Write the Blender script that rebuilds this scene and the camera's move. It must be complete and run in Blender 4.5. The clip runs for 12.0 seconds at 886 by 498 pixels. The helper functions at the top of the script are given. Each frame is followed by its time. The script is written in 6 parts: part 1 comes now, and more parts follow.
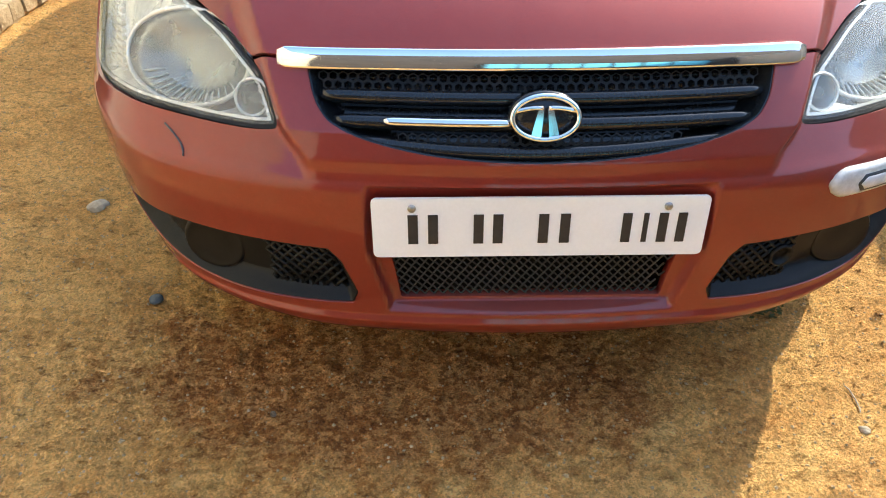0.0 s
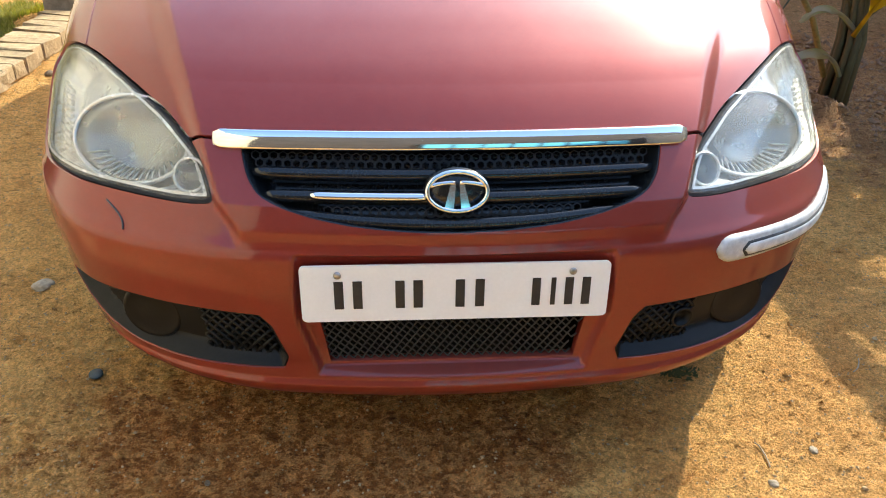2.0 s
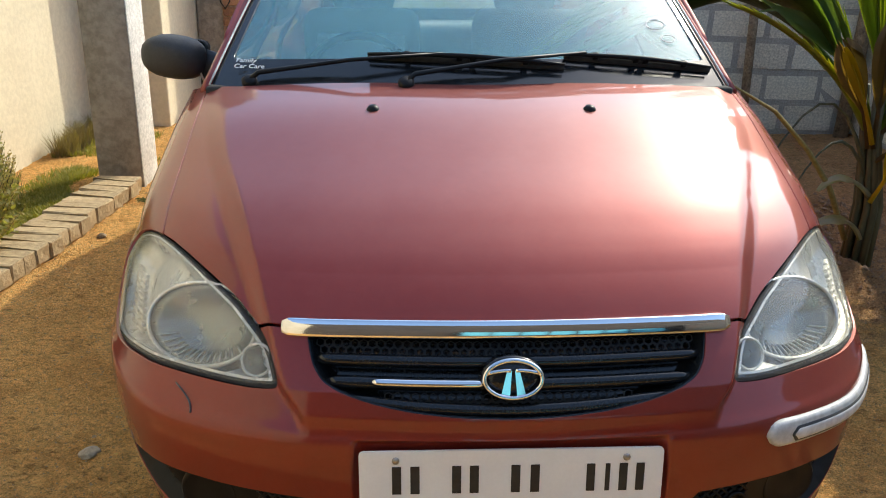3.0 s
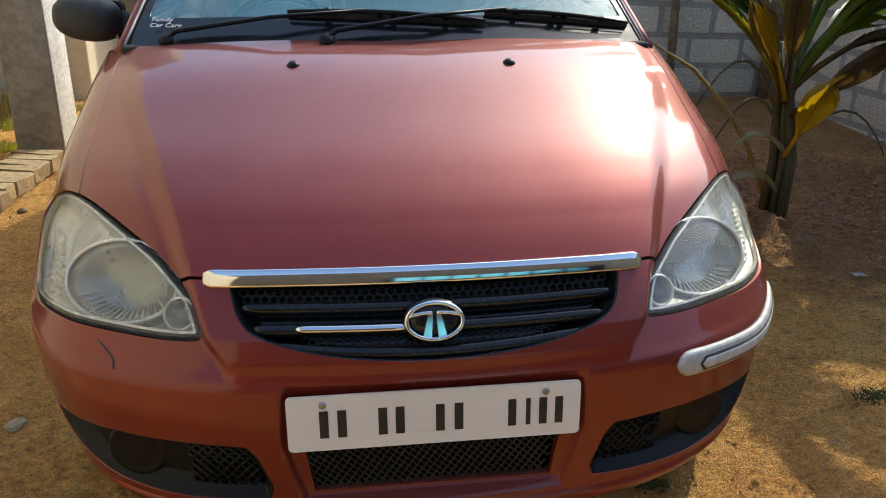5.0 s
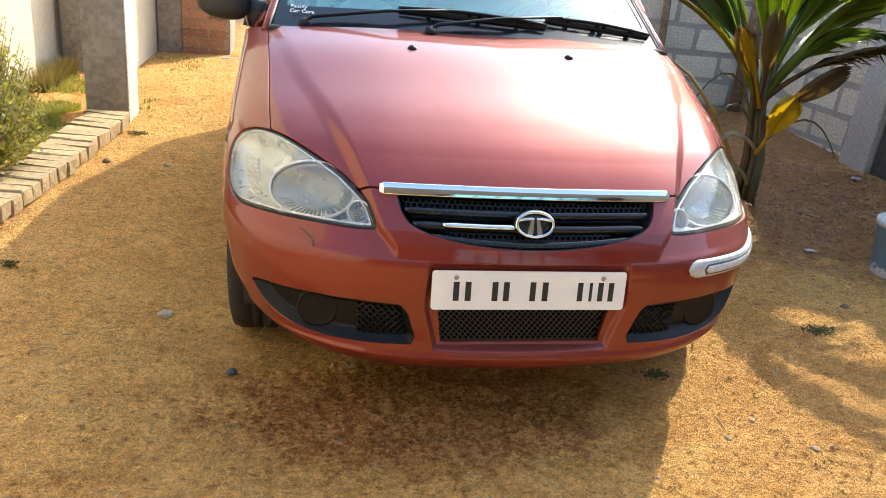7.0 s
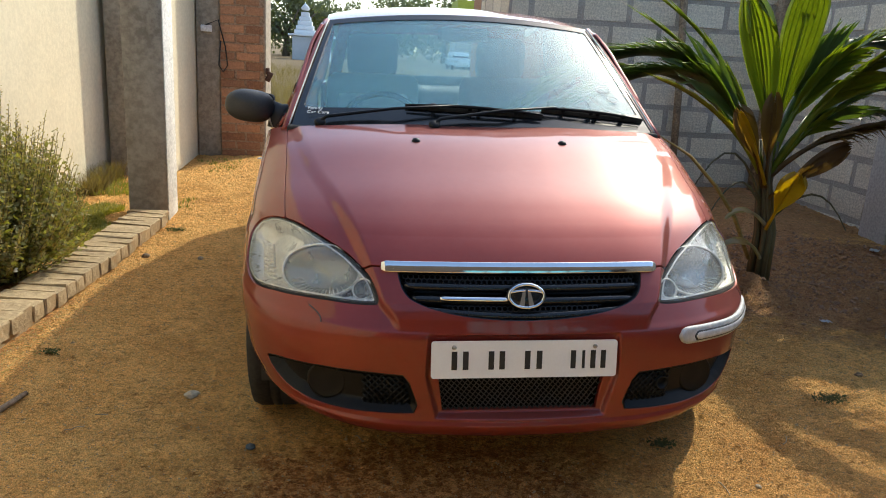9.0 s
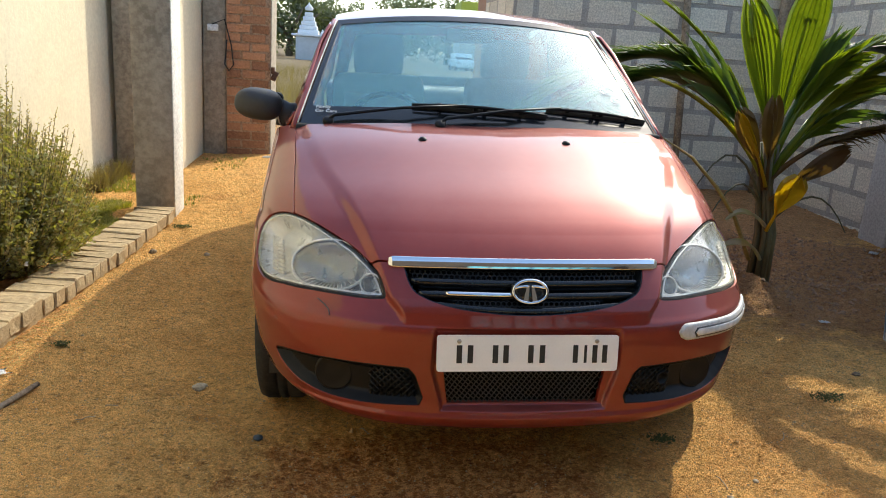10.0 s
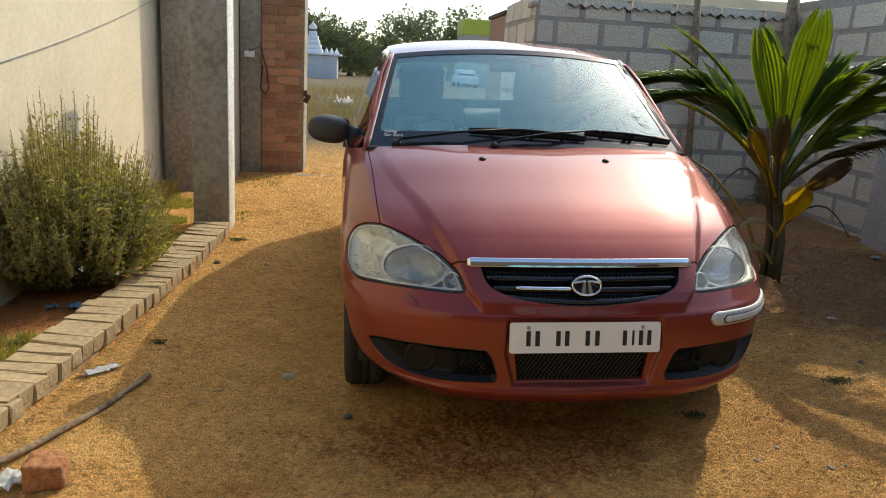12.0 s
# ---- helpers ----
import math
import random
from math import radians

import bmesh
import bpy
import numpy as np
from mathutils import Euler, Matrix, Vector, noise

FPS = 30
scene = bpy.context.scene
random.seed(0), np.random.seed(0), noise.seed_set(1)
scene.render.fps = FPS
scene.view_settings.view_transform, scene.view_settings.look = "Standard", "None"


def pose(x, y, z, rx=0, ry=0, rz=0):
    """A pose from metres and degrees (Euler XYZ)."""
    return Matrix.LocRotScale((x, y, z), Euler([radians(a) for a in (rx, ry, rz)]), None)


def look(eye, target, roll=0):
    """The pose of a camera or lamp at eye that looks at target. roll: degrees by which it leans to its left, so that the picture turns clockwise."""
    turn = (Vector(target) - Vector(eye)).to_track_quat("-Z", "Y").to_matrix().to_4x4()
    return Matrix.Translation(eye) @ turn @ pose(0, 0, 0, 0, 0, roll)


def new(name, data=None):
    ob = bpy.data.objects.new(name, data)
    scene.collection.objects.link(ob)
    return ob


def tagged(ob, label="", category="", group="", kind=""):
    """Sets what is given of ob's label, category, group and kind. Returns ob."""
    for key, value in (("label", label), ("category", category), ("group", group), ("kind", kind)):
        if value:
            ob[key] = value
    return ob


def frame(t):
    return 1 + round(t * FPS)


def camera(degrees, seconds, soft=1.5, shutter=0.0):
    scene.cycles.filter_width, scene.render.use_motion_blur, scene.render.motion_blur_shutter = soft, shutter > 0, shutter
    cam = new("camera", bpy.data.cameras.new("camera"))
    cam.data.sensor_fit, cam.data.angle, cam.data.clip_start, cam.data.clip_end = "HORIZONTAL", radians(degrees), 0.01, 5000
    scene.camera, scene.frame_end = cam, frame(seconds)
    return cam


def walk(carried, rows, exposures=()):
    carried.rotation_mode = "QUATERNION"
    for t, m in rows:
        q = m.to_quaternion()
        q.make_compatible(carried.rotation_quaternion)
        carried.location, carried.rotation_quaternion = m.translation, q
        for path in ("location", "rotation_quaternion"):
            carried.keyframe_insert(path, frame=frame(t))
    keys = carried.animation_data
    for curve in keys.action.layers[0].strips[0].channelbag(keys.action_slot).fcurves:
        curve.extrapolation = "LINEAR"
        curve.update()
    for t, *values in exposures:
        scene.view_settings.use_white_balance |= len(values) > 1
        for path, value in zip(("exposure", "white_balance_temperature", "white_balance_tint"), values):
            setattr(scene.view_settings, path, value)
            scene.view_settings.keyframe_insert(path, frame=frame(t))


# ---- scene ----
cam = camera(62.0, 12.0, soft=1.0)
PATH = [
    (0, (-0.151, -0.869, 1.125), (-0.139, 0.666, -0.157), -0.3),
    (0.5, (-0.102, -0.874, 1.097), (0.009, 0.698, -0.135), -0.3),
    (1, (-0.082, -0.887, 1.116), (0.038, 0.72, -0.069), 0.2),
    (1.5, (-0.076, -0.924, 1.129), (0.065, 0.701, -0.028), 1.2),
    (2, (-0.092, -0.962, 1.151), (0.028, 0.71, 0.061), 1.2),
    (2.5, (-0.149, -0.966, 1.209), (-0.034, 0.788, 0.255), 1.0),
    (3, (-0.157, -0.979, 1.245), (-0.080, 0.873, 0.492), 0.5),
    (3.2, (-0.160, -0.979, 1.251), (-0.088, 0.895, 0.557), 0.6),
    (4.8, (-0.122, -0.992, 1.229), (0.038, 0.880, 0.542), -0.1),
    (4.9, (-0.111, -1.005, 1.213), (0.074, 0.838, 0.46), 0.0),
    (5, (-0.121, -1.022, 1.212), (0.108, 0.789, 0.396), 0.6),
    (5.5, (-0.191, -1.093, 1.201), (0.154, 0.645, 0.274), 2.1),
    (6, (-0.326, -1.254, 1.19), (-0.004, 0.417, 0.138), 3.2),
    (6.5, (-0.473, -1.466, 1.223), (-0.115, 0.229, 0.224), 5.8),
    (7, (-0.526, -1.587, 1.266), (-0.191, 0.211, 0.458), 5.2),
    (7.5, (-0.452, -1.728, 1.28), (-0.159, 0.1, 0.523), 5.7),
    (7.7, (-0.435, -1.751, 1.289), (-0.182, 0.104, 0.586), 3.5),
    (9.3, (-0.438, -1.745, 1.279), (-0.213, 0.154, 0.695), 2.2),
    (9.5, (-0.441, -1.751, 1.275), (-0.214, 0.148, 0.69), 2.3),
    (10, (-0.455, -1.792, 1.283), (-0.233, 0.108, 0.701), 2.7),
    (10.5, (-0.488, -1.837, 1.291), (-0.237, 0.045, 0.664), 2.3),
    (11, (-0.64, -1.95, 1.311), (-0.336, -0.096, 0.625), 2.1),
    (11.5, (-0.709, -2.065, 1.347), (-0.432, -0.172, 0.765), 2.6),
    (12, (-0.716, -2.156, 1.351), (-0.501, -0.243, 0.807), 2.0),
]
walk(cam, [(t, pose(0, 0, 0, 2.0, -1.6, 0) @ look(eye, target, roll)) for t, eye, target, roll in PATH],
     [(t, stops + .42, float(np.interp(t, [0, 2, 3, 5, 7.5, 10, 12], [6250, 6300, 6500, 6500, 6500, 6550, 6720])), 4) for t, stops in (
         (0, 1.85), (1, 1.9), (2, 1.7), (2.5, 1.45), (3, .95), (4.8, .82), (5, .72), (5.5, 1.32), (6, 1.6), (6.5, 1.72), (7, 1.7), (7.5, 1.4),
         (9.5, .78), (10, 1.05), (10.5, 1.1), (11, 1.22), (11.5, 1.2), (12, .55))])

# ---- the yard slopes gently; its plane, and the height of the ground ----
YARD = pose(0, 0, 0, 2.0, -1.6, 0)


def on_yard(x, y, z=0.0):
    return YARD @ Vector((x, y, z))


# ---- world, sun, exposure ----
SUN_AZ, SUN_EL = 42.0, 40.5  # degrees from +y towards +x, and above the horizon
world = bpy.data.worlds.new("sky")
scene.world = world
world.use_nodes = True
wn = world.node_tree.nodes
sky = wn.new("ShaderNodeTexSky")
sky.sky_type, sky.sun_disc = "NISHITA", False
sky.sun_elevation, sky.sun_rotation = radians(SUN_EL), radians(SUN_AZ)
sky.dust_density, sky.air_density = 1.5, 0.9
wn["Background"].inputs["Strength"].default_value = 0.15
world.node_tree.links.new(sky.outputs[0], wn["Background"].inputs["Color"])
sun = new("sun", bpy.data.lights.new("sun", "SUN"))
sun.data.energy, sun.data.angle, sun.data.color = 1.65, radians(0.6), (1.0, 0.91, 0.76)
sun.matrix_world = look((0, 0, 0), (-math.sin(radians(SUN_AZ)) * math.cos(radians(SUN_EL)), -math.cos(radians(SUN_AZ)) * math.cos(radians(SUN_EL)), -math.sin(radians(SUN_EL))))
sun.location = (12, 12, 14)


# ---- materials ----
def nodes_of(name):
    m = bpy.data.materials.new(name)
    m.use_nodes = True
    nt = m.node_tree
    return m, nt, nt.nodes["Principled BSDF"]


def ramp_between(nt, fac, stops):
    r = nt.nodes.new("ShaderNodeValToRGB")
    while len(r.color_ramp.elements) < len(stops):
        r.color_ramp.elements.new(0.5)
    for e, (p, c) in zip(r.color_ramp.elements, stops):
        e.position, e.color = p, (*c, 1)
    nt.links.new(fac, r.inputs[0])
    return r.outputs[0]


def noise_of(nt, scale, detail=5.0, rough=0.6, stretch=(1, 1, 1), kind="ShaderNodeTexNoise", coord="Object"):
    co = nt.nodes.new("ShaderNodeTexCoord")
    mp = nt.nodes.new("ShaderNodeMapping")
    mp.inputs["Scale"].default_value = stretch
    nt.links.new(co.outputs[coord], mp.inputs[0])
    n = nt.nodes.new(kind)
    n.inputs["Scale"].default_value = scale
    if kind == "ShaderNodeTexNoise":
        n.inputs["Detail"].default_value, n.inputs["Roughness"].default_value = detail, rough
    nt.links.new(mp.outputs[0], n.inputs["Vector"])
    return n.outputs[0]


def mixed(nt, fac, a, b, mode="MIX"):
    x = nt.nodes.new("ShaderNodeMix")
    x.data_type, x.blend_type = "RGBA", mode
    for s, v in ((x.inputs[0], fac), (x.inputs[6], a), (x.inputs[7], b)):
        if isinstance(v, (int, float)):
            s.default_value = v
        elif isinstance(v, tuple):
            s.default_value = (*v, 1)
        else:
            nt.links.new(v, s)
    return x.outputs[2]


def bumped(nt, bsdf, height, strength, dist, after=None):
    b = nt.nodes.new("ShaderNodeBump")
    b.inputs["Strength"].default_value, b.inputs["Distance"].default_value = strength, dist
    nt.links.new(height, b.inputs["Height"])
    if after is not None:
        nt.links.new(after, b.inputs["Normal"])
    nt.links.new(b.outputs[0], bsdf.inputs["Normal"])
    return b.outputs[0]


def surface(name, c1, c2, scale=8.0, rough=0.7, metal=0.0, bump=0.0, fine=60.0, stretch=(1, 1, 1), coat=0.0, vary=0.0, rough2=None, spec=0.5, grainy=0.35):
    """A surface of two colours at a coarse and a fine scale, with fine relief."""
    m, nt, b = nodes_of(name)
    coarse, grain = noise_of(nt, scale, stretch=stretch), noise_of(nt, fine, stretch=stretch)
    col = ramp_between(nt, coarse, ((0.32, c1), (0.68, c2)))
    col = mixed(nt, grainy, col, ramp_between(nt, grain, ((0.38, tuple(v * 0.6 for v in c1)), (0.62, tuple(min(1, v * 1.25) for v in c2)))))
    if vary:
        info = nt.nodes.new("ShaderNodeObjectInfo")
        col = mixed(nt, vary, col, ramp_between(nt, info.outputs["Random"], ((0.0, tuple(v * 0.55 for v in c1)), (1.0, tuple(min(1, v * 1.35) for v in c2)))))
    nt.links.new(col, b.inputs["Base Color"])
    b.inputs["Roughness"].default_value, b.inputs["Metallic"].default_value = rough, metal
    b.inputs["Specular IOR Level"].default_value = spec
    if rough2 is not None:
        nt.links.new(ramp_between(nt, coarse, ((0.3, (rough,) * 3), (0.7, (rough2,) * 3))), b.inputs["Roughness"])
    if coat:
        b.inputs["Coat Weight"].default_value, b.inputs["Coat Roughness"].default_value = coat, 0.04
    if bump:
        bumped(nt, b, grain, bump, 0.01)
    return m


def glass(name, tint=(1, 1, 1), rough=0.0):
    m, nt, b = nodes_of(name)
    b.inputs["Base Color"].default_value = (*tint, 1)
    b.inputs["Transmission Weight"].default_value, b.inputs["Roughness"].default_value, b.inputs["IOR"].default_value = 1.0, rough, 1.45
    return m


def hazed_lens():
    """Sun-aged clear plastic: mostly clear, with a milky, slightly yellow film that is patchy."""
    m, nt, b = nodes_of("hazed_lens")
    b.inputs["Base Color"].default_value = (.96, .97, .95, 1)
    b.inputs["Transmission Weight"].default_value, b.inputs["Roughness"].default_value, b.inputs["IOR"].default_value = 1.0, .03, 1.2
    b.inputs["Coat Weight"].default_value, b.inputs["Coat Roughness"].default_value = .6, .05
    film = nt.nodes.new("ShaderNodeBsdfTranslucent")
    film.inputs[0].default_value = (.92, .89, .78, 1)
    face = nt.nodes.new("ShaderNodeBsdfDiffuse")
    face.inputs[0].default_value = (.86, .83, .73, 1)
    mix1, mix2 = nt.nodes.new("ShaderNodeMixShader"), nt.nodes.new("ShaderNodeMixShader")
    mix1.inputs[0].default_value = .6
    nt.links.new(film.outputs[0], mix1.inputs[1])
    nt.links.new(face.outputs[0], mix1.inputs[2])
    nt.links.new(ramp_between(nt, noise_of(nt, 9, 6, .7), ((.36, (.05,) * 3), (.66, (.15,) * 3))), mix2.inputs[0])
    nt.links.new(b.outputs[0], mix2.inputs[1])
    nt.links.new(mix1.outputs[0], mix2.inputs[2])
    nt.links.new(mix2.outputs[0], nt.nodes["Material Output"].inputs[0])
    return m


def dusty_sky_glass():
    """Clear glass under thin dry dust, its cyan colour painting in the sky's reflection."""
    m, nt, b = nodes_of("dusty_sky_glass")
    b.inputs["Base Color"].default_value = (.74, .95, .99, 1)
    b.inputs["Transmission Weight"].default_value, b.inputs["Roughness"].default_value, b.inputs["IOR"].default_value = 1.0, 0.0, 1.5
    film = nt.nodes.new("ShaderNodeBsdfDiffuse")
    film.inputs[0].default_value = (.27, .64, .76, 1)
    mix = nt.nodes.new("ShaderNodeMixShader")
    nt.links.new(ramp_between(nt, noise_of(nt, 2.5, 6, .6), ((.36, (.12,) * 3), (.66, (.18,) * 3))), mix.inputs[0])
    nt.links.new(b.outputs[0], mix.inputs[1])
    nt.links.new(film.outputs[0], mix.inputs[2])
    nt.links.new(mix.outputs[0], nt.nodes["Material Output"].inputs[0])
    return m


def car_paint():
    """Red-orange metallic paint with fine flake, a little dust and faint swirls under a clear coat."""
    m, nt, b = nodes_of("red_car_paint")
    flake = noise_of(nt, 900, 2, 0.5)
    cloud = noise_of(nt, 3.0)
    col = ramp_between(nt, flake, ((0.35, (0.180, 0.0120, 0.0060)), (0.7, (0.258, 0.0215, 0.0100))))
    dust = ramp_between(nt, noise_of(nt, 22, 8, 0.75), ((0.35, (0.002,) * 3), (0.7, (0.022,) * 3)))
    col = mixed(nt, dust, col, (0.52, 0.34, 0.24))
    # pale film on upward faces: settled dust, plus sky reflection mixed into the colour
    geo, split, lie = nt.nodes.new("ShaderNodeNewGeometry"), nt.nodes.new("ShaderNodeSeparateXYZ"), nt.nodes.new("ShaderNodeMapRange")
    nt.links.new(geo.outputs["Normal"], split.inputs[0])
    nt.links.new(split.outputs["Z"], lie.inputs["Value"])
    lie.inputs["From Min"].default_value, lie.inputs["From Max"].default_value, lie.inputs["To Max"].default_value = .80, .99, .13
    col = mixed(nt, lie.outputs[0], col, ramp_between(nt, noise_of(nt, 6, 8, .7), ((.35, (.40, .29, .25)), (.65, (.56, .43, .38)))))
    nt.links.new(col, b.inputs["Base Color"])
    b.inputs["Metallic"].default_value = 0.56
    nt.links.new(ramp_between(nt, cloud, ((0.3, (0.52,) * 3), (0.7, (0.58,) * 3))), b.inputs["Roughness"])
    b.inputs["Coat Weight"].default_value = 0.9
    b.inputs["Coat IOR"].default_value = 1.5
    nt.links.new(ramp_between(nt, noise_of(nt, 30, 8, 0.8), ((0.4, (0.045,) * 3), (0.8, (0.11,) * 3))), b.inputs["Coat Roughness"])
    bumped(nt, b, noise_of(nt, 260, 2, 0.5), 0.02, 0.002)
    return m


def sand():
    """Reddish-yellow sandy earth: damp dark stains, light dry crust, coarse grains."""
    m, nt, b = nodes_of("sandy_earth")
    broad, mid, grain = noise_of(nt, 1.4, 6, 0.65), noise_of(nt, 5.5, 9, 0.72), noise_of(nt, 190, 3, 0.6)
    col = ramp_between(nt, broad, ((0.36, (0.60, 0.345, 0.118)), (0.64, (0.72, 0.46, 0.180))))
    col = mixed(nt, 0.42, col, ramp_between(nt, mid, ((0.36, (0.50, 0.25, 0.08)), (0.66, (0.78, 0.52, 0.22)))))
    col = mixed(nt, 0.16, col, ramp_between(nt, grain, ((0.35, (0.20, 0.095, 0.03)), (0.48, (0.60, 0.36, 0.125)), (0.62, (0.95, 0.70, 0.34)))))
    speck, crumb = noise_of(nt, 75, 6, 0.72), noise_of(nt, 34, 8, 0.72, (1, 1.6, 1))
    col = mixed(nt, 0.18, col, ramp_between(nt, speck, ((0.36, (0.22, 0.105, 0.035)), (0.5, (0.62, 0.375, 0.135)), (0.66, (0.82, 0.56, 0.24)))))
    # damp red-brown stain on the ground before the car and dark earth at the plant
    geo = nt.nodes.new("ShaderNodeNewGeometry")
    # redder, trodden earth between the car and the gate
    split0 = nt.nodes.new("ShaderNodeSeparateXYZ")
    nt.links.new(geo.outputs["Position"], split0.inputs[0])
    near = nt.nodes.new("ShaderNodeMapRange")
    near.inputs["From Min"].default_value, near.inputs["From Max"].default_value = 1.2, 3.6
    near.inputs["To Max"].default_value = .25
    nt.links.new(split0.outputs["Y"], near.inputs["Value"])
    col = mixed(nt, near.outputs[0], col, ramp_between(nt, noise_of(nt, 3.0, 8, .7), ((.36, (.42, .19, .06)), (.5, (.62, .33, .11)), (.66, (.74, .47, .19)))))
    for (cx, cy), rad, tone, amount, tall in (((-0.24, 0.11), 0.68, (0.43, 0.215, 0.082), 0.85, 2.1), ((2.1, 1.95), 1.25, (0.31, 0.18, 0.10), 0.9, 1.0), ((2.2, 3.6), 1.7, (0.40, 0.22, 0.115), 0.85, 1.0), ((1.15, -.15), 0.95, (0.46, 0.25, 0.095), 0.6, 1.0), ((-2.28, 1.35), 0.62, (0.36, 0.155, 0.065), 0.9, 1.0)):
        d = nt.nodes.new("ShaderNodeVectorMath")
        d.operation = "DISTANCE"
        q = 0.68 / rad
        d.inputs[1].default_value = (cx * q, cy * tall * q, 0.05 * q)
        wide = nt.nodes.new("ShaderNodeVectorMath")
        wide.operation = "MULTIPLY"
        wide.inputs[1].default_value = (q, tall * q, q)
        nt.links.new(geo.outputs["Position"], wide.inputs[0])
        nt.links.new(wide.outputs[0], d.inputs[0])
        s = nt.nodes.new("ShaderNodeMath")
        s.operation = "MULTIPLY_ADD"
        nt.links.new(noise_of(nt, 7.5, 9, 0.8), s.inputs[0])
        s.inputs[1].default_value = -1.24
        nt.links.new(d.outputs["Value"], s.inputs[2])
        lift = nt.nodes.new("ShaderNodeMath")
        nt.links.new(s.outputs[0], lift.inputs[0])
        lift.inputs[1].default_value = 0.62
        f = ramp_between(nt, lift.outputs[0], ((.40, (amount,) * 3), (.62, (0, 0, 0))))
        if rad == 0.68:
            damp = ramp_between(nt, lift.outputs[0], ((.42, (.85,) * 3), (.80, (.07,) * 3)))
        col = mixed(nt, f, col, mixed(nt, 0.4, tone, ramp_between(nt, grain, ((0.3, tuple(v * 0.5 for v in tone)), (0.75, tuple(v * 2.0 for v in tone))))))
    # beyond the gate the ground is greyer field earth
    split = nt.nodes.new("ShaderNodeSeparateXYZ")
    nt.links.new(geo.outputs["Position"], split.inputs[0])
    away = nt.nodes.new("ShaderNodeMapRange")
    away.inputs["From Min"].default_value, away.inputs["From Max"].default_value = 6.0, 9.0
    nt.links.new(split.outputs["Y"], away.inputs["Value"])
    col = mixed(nt, away.outputs[0], col, ramp_between(nt, mid, ((.4, (.12, .098, .066)), (.6, (.20, .165, .112)))))
    # damp and dry patches, a hand's width and a finger's width across
    for scale, lo, hi in ((5.0, (.88, .81, .74), 1.08), (19, (.90, .85, .80), 1.07)):
        col = mixed(nt, 1.0, col, ramp_between(nt, noise_of(nt, scale, 9, .74), ((.36, lo), (.49, (1.02,) * 3), (.64, (hi,) * 3))), "MULTIPLY")
    # pits and crumbs a finger's width across, the pits' shade painted into the colour
    col = mixed(nt, 1.0, col, ramp_between(nt, crumb, ((.34, (.84, .78, .72)), (.46, (.98, .97, .96)), (.62, (1.08, 1.07, 1.06)))), "MULTIPLY")
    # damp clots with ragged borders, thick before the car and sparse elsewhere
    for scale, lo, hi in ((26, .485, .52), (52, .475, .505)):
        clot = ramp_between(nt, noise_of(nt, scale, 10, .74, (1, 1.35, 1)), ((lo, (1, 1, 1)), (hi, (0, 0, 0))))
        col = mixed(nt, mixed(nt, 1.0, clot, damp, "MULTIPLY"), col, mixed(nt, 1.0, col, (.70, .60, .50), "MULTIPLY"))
    # small flat clods across the yard, shade in their narrow gaps painted as colour
    ledge = noise_of(nt, 30, 7, .66, (1, 2.1, 1))
    col = mixed(nt, 1.0, col, ramp_between(nt, ledge, ((.37, (.58, .52, .46)), (.415, (.97, .96, .95)), (.60, (1.10, 1.08, 1.06)))), "MULTIPLY")
    # single grains: each cell its own tone, at two sizes
    for scale, lo, hi in ((260, .82, 1.22), (110, .92, 1.10)):
        cells = noise_of(nt, scale, kind="ShaderNodeTexVoronoi").node
        col = mixed(nt, 1.0, col, ramp_between(nt, cells.outputs["Color"], ((.15, (lo,) * 3), (.5, (1.06,) * 3), (.85, (hi,) * 3))), "MULTIPLY")
    # iron-red cast of the local earth
    col = mixed(nt, 1.0, col, (1.14, 1.10, .985), "MULTIPLY")
    nt.links.new(col, b.inputs["Base Color"])
    b.inputs["Roughness"].default_value, b.inputs["Specular IOR Level"].default_value = 0.95, 0.15
    n0 = bumped(nt, b, ledge, 0.85, 0.05, bumped(nt, b, crumb, 0.5, 0.035))
    n1 = bumped(nt, b, speck, 0.8, 0.025, n0)
    bumped(nt, b, grain, 0.6, 0.008, n1)
    return m


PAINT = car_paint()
SAND = sand()
BLACK = surface("black_plastic", (0.005, 0.0055, 0.006), (0.009, 0.0095, 0.010), 30, 0.42, fine=400, bump=0.05, spec=.22)
GLOSS_BLACK = surface("glossy_black_plastic", (0.008, 0.010, 0.012), (0.014, 0.016, 0.018), 20, 0.10, fine=300, rough2=0.22)
GREY_PLASTIC = surface("faded_grey_plastic", (0.024, 0.025, 0.026), (0.04, 0.041, 0.042), 20, 0.55, fine=300, bump=0.1)
VOID = surface("bay_shade_black", (.003, .003, .003), (.005, .005, .005), 20, .9, spec=.1)
RUBBER = surface("rubber", (0.015, 0.015, 0.015), (0.03, 0.028, 0.025), 30, 0.85, bump=0.2)
CHROME = surface("chrome", (0.82, 0.82, 0.83), (0.86, 0.86, 0.87), 14, 0.04, 1.0, fine=200, rough2=0.07, grainy=.02)
REFLECTOR = surface("headlight_reflector", (0.66, 0.66, 0.63), (0.76, 0.76, 0.73), 20, 0.24, 0.6, rough2=0.36)
BOWL = surface("headlight_bowl", (.25, .26, .245), (.33, .335, .315), 30, .2, .85, rough2=.3, fine=120)
RIM_WHITE = surface("moulded_clear_rim", (.70, .69, .63), (.80, .79, .73), 30, .18, .35, rough2=.3, fine=200, grainy=.1)
SILVER = surface("pale_grey_moulding", (0.48, 0.48, 0.47), (0.56, 0.56, 0.55), 15, 0.45, rough2=0.55)
WHITE_PLATE = surface("white_plate_enamel", (0.82, 0.81, 0.79), (0.86, 0.85, 0.83), 10, 0.35, fine=200, grainy=.04)
